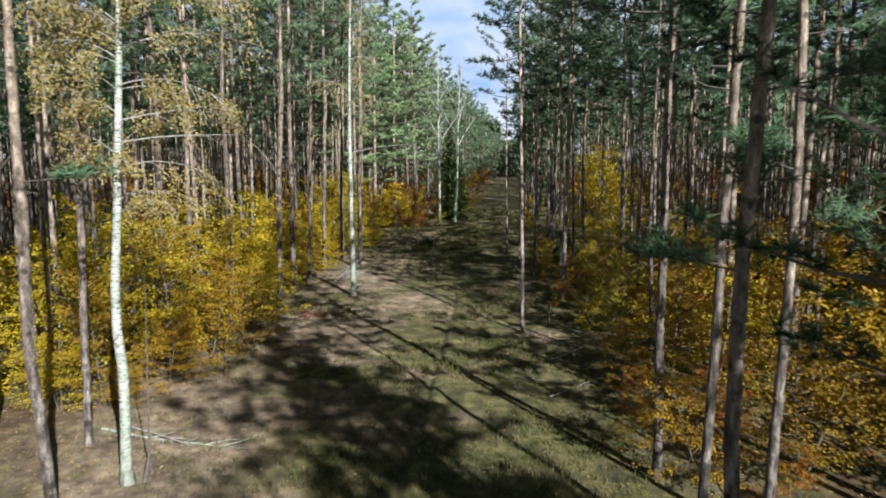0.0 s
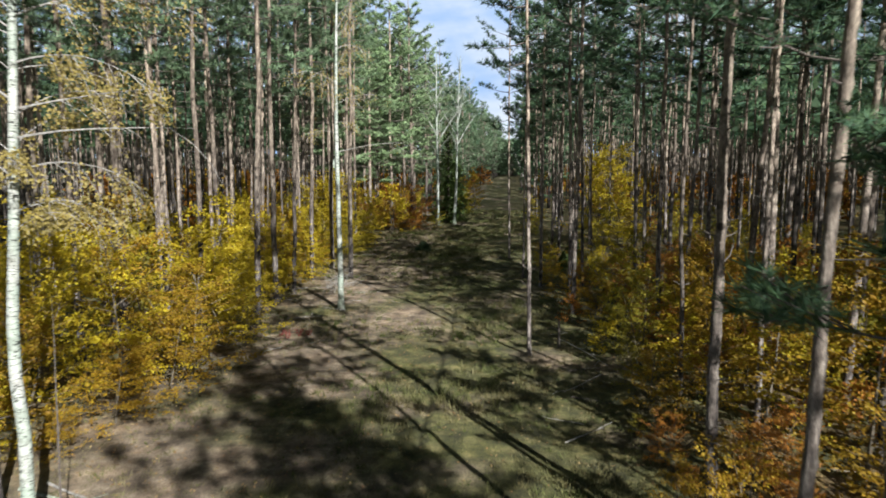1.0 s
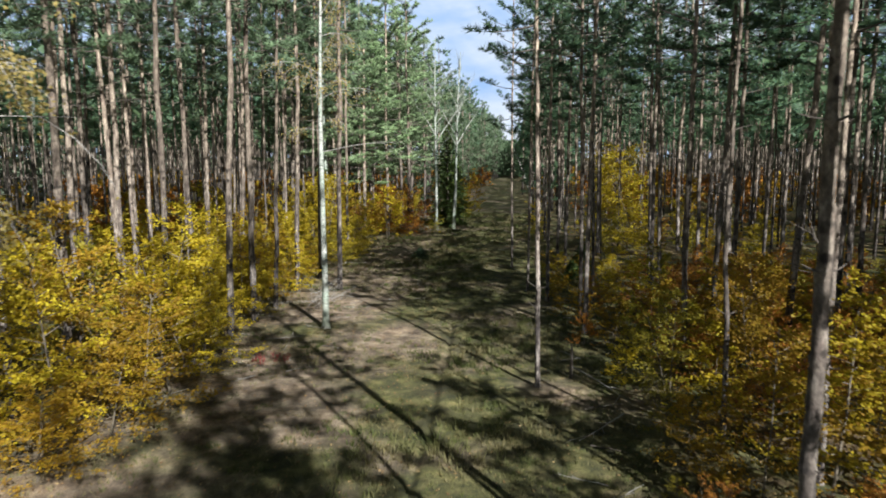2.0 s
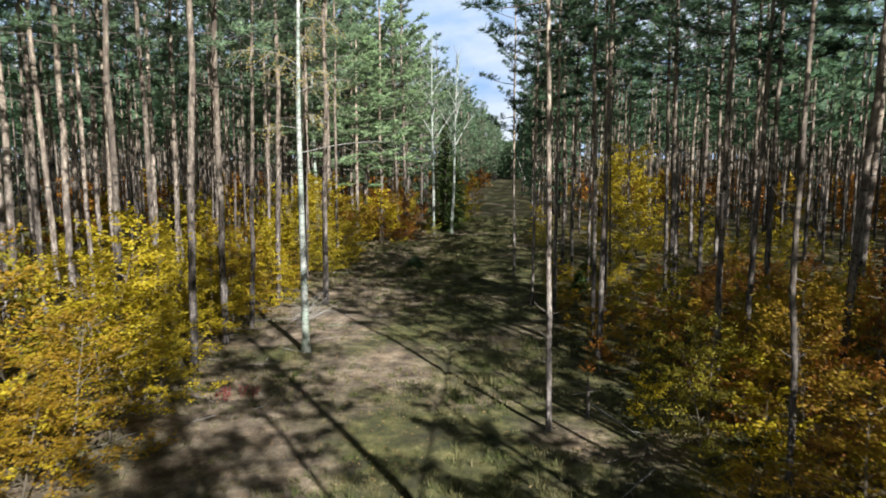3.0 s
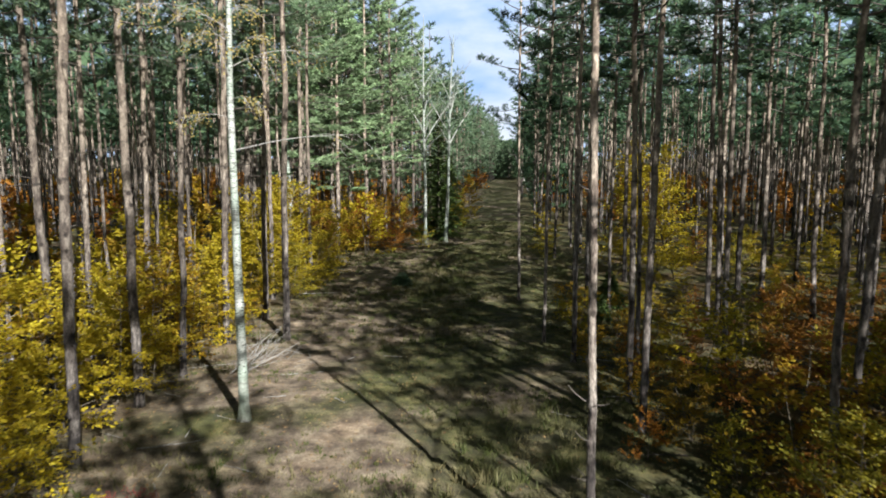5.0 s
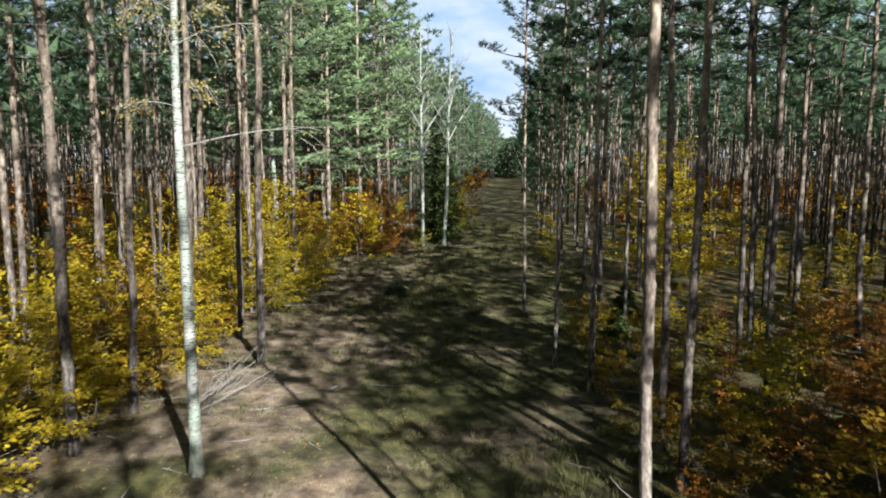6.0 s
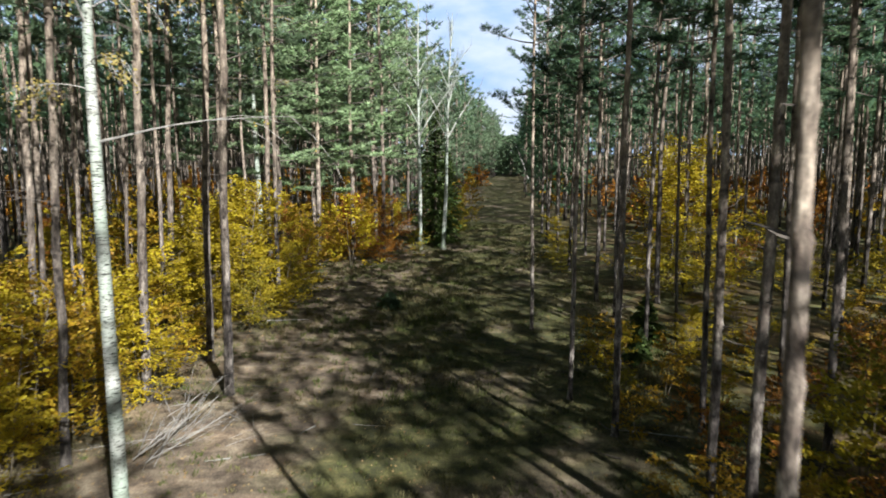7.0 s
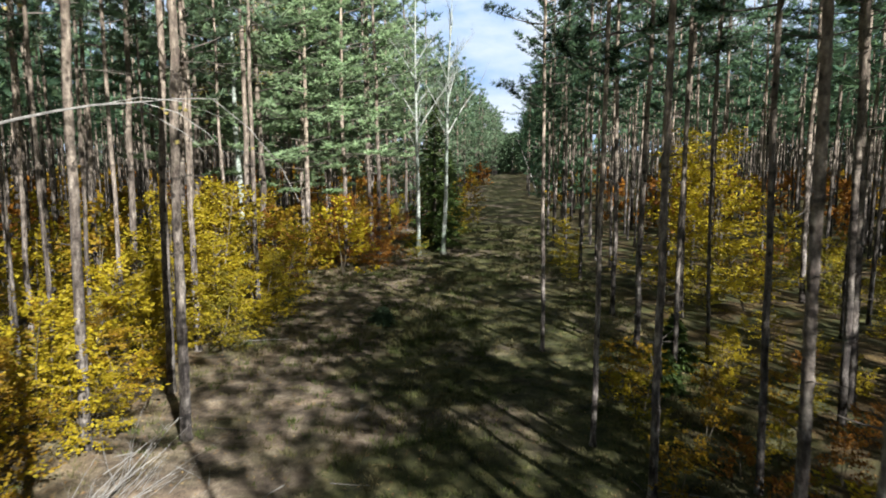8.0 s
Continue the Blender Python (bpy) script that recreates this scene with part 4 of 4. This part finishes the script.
for x, y, h, colour in ((5.9, 16.2, 2.2, "rust-brown"), (7.0, 17.6, 4.2, "rust-brown"), (8.7, 17.4, 4.8, "golden"), (7.6, 19.9, 4.5, "yellow"), (9.2, 21.6, 4.6, "golden"), (7.0, 23.0, 3.9, "rust-brown"),
                        (5.9, 25.8, 3.4, "olive-yellow"), (8.1, 25.8, 4.5, "golden"), (6.4, 28.8, 3.6, "rust-brown"), (9.2, 28.8, 4.5, "golden"), (7.6, 31.9, 3.6, "rust-brown"), (5.5, 32.5, 2.5, "golden"),
                        (4.8, 18.2, 1.3, "rust-brown"), (5.2, 23.2, 1.7, "olive-yellow"), (9.7, 56.6, 7.0, "yellow"), (10.9, 55.2, 5.9, "yellow"), (8.3, 58.2, 4.8, "yellow"), (4.6, 66.1, 3.6, "yellow"),
                        (4.2, 61.6, 2.8, "olive-yellow"), (7.3, 46.8, 2.2, "yellow"), (6.7, 51.0, 2.0, "olive-yellow"), (4.1, 41.4, 1.8, "olive-yellow"), (6.9, 12.9, 3.1, "rust-brown"), (7.8, 14.8, 3.9, "golden"),
                        (4.5, 15.6, 1.7, "golden"), (5.0, 17.0, 2.4, "rust-brown"), (4.6, 19.8, 1.8, "olive-yellow"), (5.2, 21.3, 2.5, "golden"), (5.5, 14.2, 2.2, "golden"), (5.4, 12.6, 1.8, "olive-yellow"),
                        (6.3, 15.0, 3.6, "rust-brown"), (6.1, 19.4, 3.2, "golden"), (10.8, 26.4, 4.2, "rust-brown"), (10.4, 31.2, 4.0, "rust-brown"), (12.6, 29.4, 4.4, "rust-brown"), (9.0, 34.4, 3.0, "rust-brown"),
                        (10.6, 57.6, 6.4, "yellow"), (9.0, 55.4, 5.0, "olive-yellow")):
    set_bush(x, y, h, "fine" if y < 31 or h > 5.5 else "full", colour, 1.2)
    bushes.append((x, y))
for x, y, h, colour in ((-8.9, 17.6, 1.5, "golden"), (-8.6, 19.6, 2.6, "golden"), (-8.1, 21.4, 3.6, "golden"), (-8.2, 23.2, 4.2, "golden"), (-8.3, 25.0, 4.2, "yellow"),
                        (-8.5, 26.9, 3.6, "yellow"), (-8.9, 28.6, 1.8, "olive-yellow"), (-10.6, 17.4, 2.2, "yellow"), (-9.2, 34.9, 1.8, "yellow"), (-9.8, 38.0, 2.6, "golden")):
    set_bush(x, y, h, "fine", colour, 1.3 if h > 3 else 1.5)
    bushes.append((x, y))
for x, y, h, colour in ((-2.6, 78.5, 3.2, "olive-yellow"), (-2.9, 86.0, 4.6, "yellow"), (-2.2, 97.0, 5.0, "golden"), (-1.6, 92.0, 2.6, "olive-yellow"), (-4.9, 76.0, 3.0, "rust-brown"), (-4.4, 67.6, 2.2, "olive-yellow"), (-9.4, 58.6, 4.8, "golden"), (-8.0, 62.8, 5.2, "yellow"), (-6.4, 64.4, 3.4, "rust-brown")):
    set_bush(x, y, h, "plain", colour, 1.2)
    bushes.append((x, y))
scatter_bushes(50, -21.0, -10.4, 14.5, 59.0, 1.8, 3.4, 5.6, "plain")
scatter_bushes(40, 7.6, 20.0, 12.5, 37.0, 1.8, 2.8, 4.8, "plain")
scatter_bushes(22, 6.4, 13.0, 24.0, 37.0, 1.4, 1.8, 3.6, "plain")
scatter_bushes(20, 11.5, 24.0, 38.0, 70.0, 2.2, 1.7, 4.2, "plain")
scatter_bushes(34, 3.6, 11.5, 25.0, 49.0, 1.2, 0.7, 2.2, "plain", lambda x, y: x > 3.4 + 0.02 * (y - 25))
scatter_bushes(60, 6.2, 17.0, 22.0, 47.0, 1.25, 1.6, 3.4, "plain")
scatter_bushes(26, 10.0, 24.0, 44.0, 66.0, 1.6, 1.2, 3.0, "plain")
scatter_bushes(16, -17.0, -6.4, 61.0, 88.0, 2.0, 3.0, 5.4, "plain", wooded)

bush_kinds = []
for s in (81, 82, 83):
    (stem, twig), green = beech_geo(s, 4.6, 11, 4, 6, 0.40, 1.9, plain=True)
    bush_kinds.append(template(stem, green))
far_bushes = []
for _ in range(20000):
    if len(far_bushes) >= 220:
        break
    x, y = bush_rng.uniform(-70, 70), bush_rng.uniform(8, 170)
    left, right = ride_edges(y)
    if (left - 0.4 < x < right + 0.4) or (-21 < x < 21 and y < 70) or abs(x) > 16 + 0.6 * y:
        continue
    far_bushes.append((x, y))
stuff("far_undergrowth", "golden beech undergrowth deeper in the wood", "undergrowth", scatter_far(80, bush_kinds, far_bushes[:80]), STEM, GOLD)
stuff("far_undergrowth", "rust and brown undergrowth deeper in the wood", "undergrowth", scatter_far(140, bush_kinds, far_bushes[80:]), STEM, RUST)


# ---- grass and litter on the ride ----
def build_grass(count):
    rng = random.Random(23)
    g = Geo()
    while len(g.f) < count:
        x, y = rng.uniform(-10.5, 7.5), 9.5 + 78 * rng.random() ** 1.6
        left, right = ride_edges(y)
        if not left - 0.6 < x < right + 1.2:
            continue
        rich = noise.noise((x * 0.25, y * 0.25, 5.0))
        if x < -2.5 and y < 48 and rng.random() < 0.5:
            continue
        if y > 40:
            rich += 0.35
        if rich < -0.25 and rng.random() < 0.75 or abs(x + 0.72) < 0.14 and y < 33 and rng.random() < 0.9:
            continue
        tall = (0.07 + 0.14 * max(0, rich + 0.1)) * rng.uniform(0.6, 1.6)
        if 21 < y < 36 and -0.6 < x < 2.6 and noise.noise((x * 0.9, y * 0.9, 2.0)) > 0.0:
            tall *= 1.9
        for _ in range(rng.randint(6, 16)):
            a, rr = rng.uniform(0, 6.28), abs(rng.gauss(0, 0.09))
            c = Vector((x + rr * math.cos(a), y + rr * math.sin(a), 0))
            c.z = ground_z(c.x, c.y) - 0.01
            d = Vector((math.cos(a) * rng.uniform(0, 0.9), math.sin(a) * rng.uniform(0, 0.9), 1)).normalized()
            g.blade(c, d, across(d, rng), tall * rng.uniform(0.6, 1.3), rng.uniform(0.010, 0.018) * (1 + y / 40))
    ob = new("grass", g.mesh("grass", GRASS))
    tagged(ob, "rough tufts of green and straw-coloured grass on the ride", "grass", kind="stuff")


def build_litter(count):
    rng = random.Random(29)
    g = Geo()
    for _ in range(count):
        x, y = rng.uniform(-17, 14), 9 + 62 * rng.random() ** 1.3
        left, right = ride_edges(y)
        if left + 1.8 < x < right - 1.0 and rng.random() < (0.45 if x < -1 else 0.75):
            continue
        c = Vector((x, y, ground_z(x, y) + 0.015))
        a = rng.uniform(0, 6.28)
        d = Vector((math.cos(a), math.sin(a), rng.uniform(-0.1, 0.5))).normalized()
        g.leaf(c, d, d.cross(Vector((rng.gauss(0, 0.3), rng.gauss(0, 0.3), 1))).normalized(), rng.uniform(0.05, 0.1), rng.uniform(0.035, 0.06), 0.3)
    tagged(new("fallen_leaves", g.mesh("fallen_leaves", LITTER)), "dry brown and tan leaves strewn over the floor", "leaf litter", kind="stuff")


build_grass(140000)
build_litter(30000)


# ---- fallen wood ----
def stick_geo(rng, length, r):
    g = Geo()
    pts = bent(Vector((0, 0, 0)), Vector((1, 0, 0.05)), length, 5, -0.03, rng, 0.07)
    g.tube(pts, [r, r * 0.9, r * 0.75, r * 0.6, r * 0.45, r * 0.25], 5)
    for s in (0.3, 0.42, 0.55, 0.66, 0.76, 0.88):
        p, d = along(pts, s)
        g.tube([p, p + (d + any_dir(rng) * 0.8).normalized() * length * rng.uniform(0.1, 0.25)], [r * 0.35, r * 0.15], 3)
    return g


def lying(x, y, z, bearing, slope=0.0):
    return Matrix.Translation((x, y, ground_z(x, y) + z)) @ Matrix.Rotation(radians(bearing), 4, "Z") @ Matrix.Rotation(-radians(slope), 4, "Y")


wood_rng = random.Random(37)
STICKS = [stick_geo(wood_rng, length, r).mesh("stick", PALE) for length, r in ((1.2, 0.006), (1.7, 0.008), (0.8, 0.005), (2.4, 0.011))]
pile = tagged(new("brush_pile"), "heap of bleached birch brushwood beside the trees", "brush pile")
pile.matrix_basis = Matrix.Translation((-7.0, 37.0, ground_z(-7.0, 37.0)))
for i in range(46):
    st = new("stick", wood_rng.choice(STICKS))
    st.parent = pile
    loose = i % 4 == 0
    st.matrix_basis = (Matrix.Translation((wood_rng.gauss(0.0, 0.7 if loose else 0.28), wood_rng.uniform(-1.0, 1.9), 0.04 + 0.34 * wood_rng.random() ** 2)) @ Matrix.Rotation(radians(wood_rng.gauss(88, 60 if loose else 20)), 4, "Z")
                       @ Matrix.Rotation(radians(-2 if loose else wood_rng.uniform(-14, 2)), 4, "Y"))


def fallen_branch(x, y, bearing, length, r, material, label, sides=5, z=0.03, slope=0.0):
    """A fallen stem with its side branches as parts."""
    root = tagged(new("fallen_branch"), label, "fallen branch")
    root.matrix_basis = lying(x, y, z, bearing, slope)
    stem = Geo()
    pts = bent(Vector((0, 0, 0.02)), Vector((1, 0, 0)), length, 6, 0.0, wood_rng, 0.05)
    stem.tube(pts, [r * (1 - 0.12 * k) for k in range(7)], 7)
    part("stem", stem, material, root)
    for k in range(sides):
        p, d = along(pts, 0.3 + 0.65 * (k + 0.5) / sides)
        g = Geo()
        td = (d + Vector((0, wood_rng.choice((-1, 1)) * wood_rng.uniform(0.3, 0.8), wood_rng.uniform(0, 0.25)))).normalized()
        g.tube(bent(p, td, length * wood_rng.uniform(0.08, 0.26), 3, -0.1, wood_rng, 0.16), [r * 0.45, r * 0.35, r * 0.25, r * 0.1], 5)
        part("side_branch", g, material, root)
    return root


fallen_branch(-8.6, 16.0, -17, 4.2, 0.038, BIRCH, "fallen white birch limb lying on the litter", 7)
fallen_branch(-8.2, 16.3, -30, 2.6, 0.03, PALE, "grey broken branch lying beside the birch limb", 4)
fallen_branch(3.5, 28.4, -68, 3.6, 0.028, PALE, "bleached dead pole lying in the undergrowth", 3, 0.1, 4)
fallen_branch(4.4, 24.4, -120, 2.6, 0.022, PALE, "bleached dead branch lying in the undergrowth", 4, 0.08)
fallen_branch(3.4, 24.6, 35, 2.0, 0.02, DEADWOOD, "dark dead branch lying in the undergrowth", 3, 0.06)
fallen_branch(-7.6, 31.0, 20, 1.5, 0.02, PALE, "bleached stick on the needle litter", 3)
fallen_branch(-6.4, 29.4, -60, 1.3, 0.02, PALE, "bleached stick on the needle litter", 2)
fallen_branch(-6.6, 41.6, -12, 1.1, 0.018, DEADWOOD, "bleached stick on the needle litter", 2)
fallen_branch(-9.4, 49.0, 10, 2.4, 0.03, PALE, "bleached dead branch in the undergrowth", 4)
for k in range(26):
    x, y = wood_rng.uniform(-9.2, -2.4), wood_rng.uniform(25.0, 43.0)
    fallen_branch(x, y, wood_rng.uniform(0, 360), wood_rng.uniform(0.5, 1.3), wood_rng.uniform(0.010, 0.018), PALE, "short bleached twig on the needle litter", 2, 0.02)
for k in range(14):
    x, y = wood_rng.uniform(2.6, 5.2), wood_rng.uniform(18.0, 40.0)
    fallen_branch(x, y, wood_rng.uniform(0, 360), wood_rng.uniform(0.8, 2.0), wood_rng.uniform(0.012, 0.02), DEADWOOD if k % 2 else PALE, "dead branch lying in the shaded undergrowth", 3, 0.04)


def bilberry_patch(x, y, wide, count):
    """A low patch of small dark-red leaves on thin stems."""
    stems, leaves = Geo(), Geo()
    for _ in range(count):
        a, q = wood_rng.uniform(0, 6.28), wide * math.sqrt(wood_rng.random())
        foot = Vector((q * math.cos(a), q * math.sin(a), -0.03))
        tip = foot + Vector((wood_rng.gauss(0, 0.05), wood_rng.gauss(0, 0.05), wood_rng.uniform(0.14, 0.3)))
        stems.tube([foot, tip], [0.004, 0.002], 3)
        for _ in range(9):
            c = foot.lerp(tip, wood_rng.uniform(0.35, 1.0))
            d = (any_dir(wood_rng) + Vector((0, 0, 0.4))).normalized()
            leaves.leaf(c, d, across(d, wood_rng), 0.05, 0.03)
    root = tagged(new("bilberry_patch"), "low bilberry patch with dark red autumn leaves", "shrub")
    root.matrix_basis = Matrix.Translation((x, y, ground_z(x, y)))
    part("stems", stems, STEM, root)
    part("foliage", leaves, CRIMSON, root, "dark red leaves")


bilberry_patch(-6.5, 28.4, 0.6, 60)


def broken_stump(x, y, height, r, lean, label):
    g = Geo()
    g.tube(bent(Vector((0, 0, -0.05)), Vector((lean, 0.05, 1)).normalized(), height, 4, 0.0, wood_rng, 0.05), [r * 1.2, r, r * 0.9, r * 0.8, r * 0.35], 7)
    ob = new("broken_stump", g.mesh("broken_stump", DEADWOOD))
    ob.matrix_basis = Matrix.Translation((x, y, ground_z(x, y)))
    tagged(ob, label, "tree stump")


broken_stump(3.35, 27.6, 1.1, 0.05, 0.05, "grey broken snag in the undergrowth")
broken_stump(-6.2, 13.5, 0.75, 0.05, 0.25, "short broken snag leaning at the birch's foot")
broken_stump(9.2, 24.6, 1.6, 0.07, 0.0, "grey broken snag in the undergrowth")
sap = Geo()
sap.tube(bent(Vector((0, 0, 0)), Vector((-0.02, 0, 1)), 4.6, 6, 0.02, wood_rng, 0.03), [0.022, 0.02, 0.017, 0.014, 0.011, 0.007, 0.003], 6)
sapling = tagged(new("birch_sapling", sap.mesh("birch_sapling", DEADWOOD)), "thin bare sapling beside the white birch", "sapling")
sapling.matrix_basis = Matrix.Translation((-6.2, 13.8, ground_z(-6.2, 13.8) - 0.03))

pole = Geo()
pole.tube(bent(Vector((0, 0, -0.1)), Vector((-0.36, 0, 1)).normalized(), 9.0, 6, -0.25, wood_rng, 0.03), [0.13, 0.12, 0.11, 0.10, 0.09, 0.07, 0.04], 7)
leaning = tagged(new("dead_pole", pole.mesh("dead_pole", PALE)), "bare dead birch pole leaning over the far ride", "dead tree")
leaning.matrix_basis = Matrix.Translation((7.0, 132.0, ground_z(7.0, 132.0)))
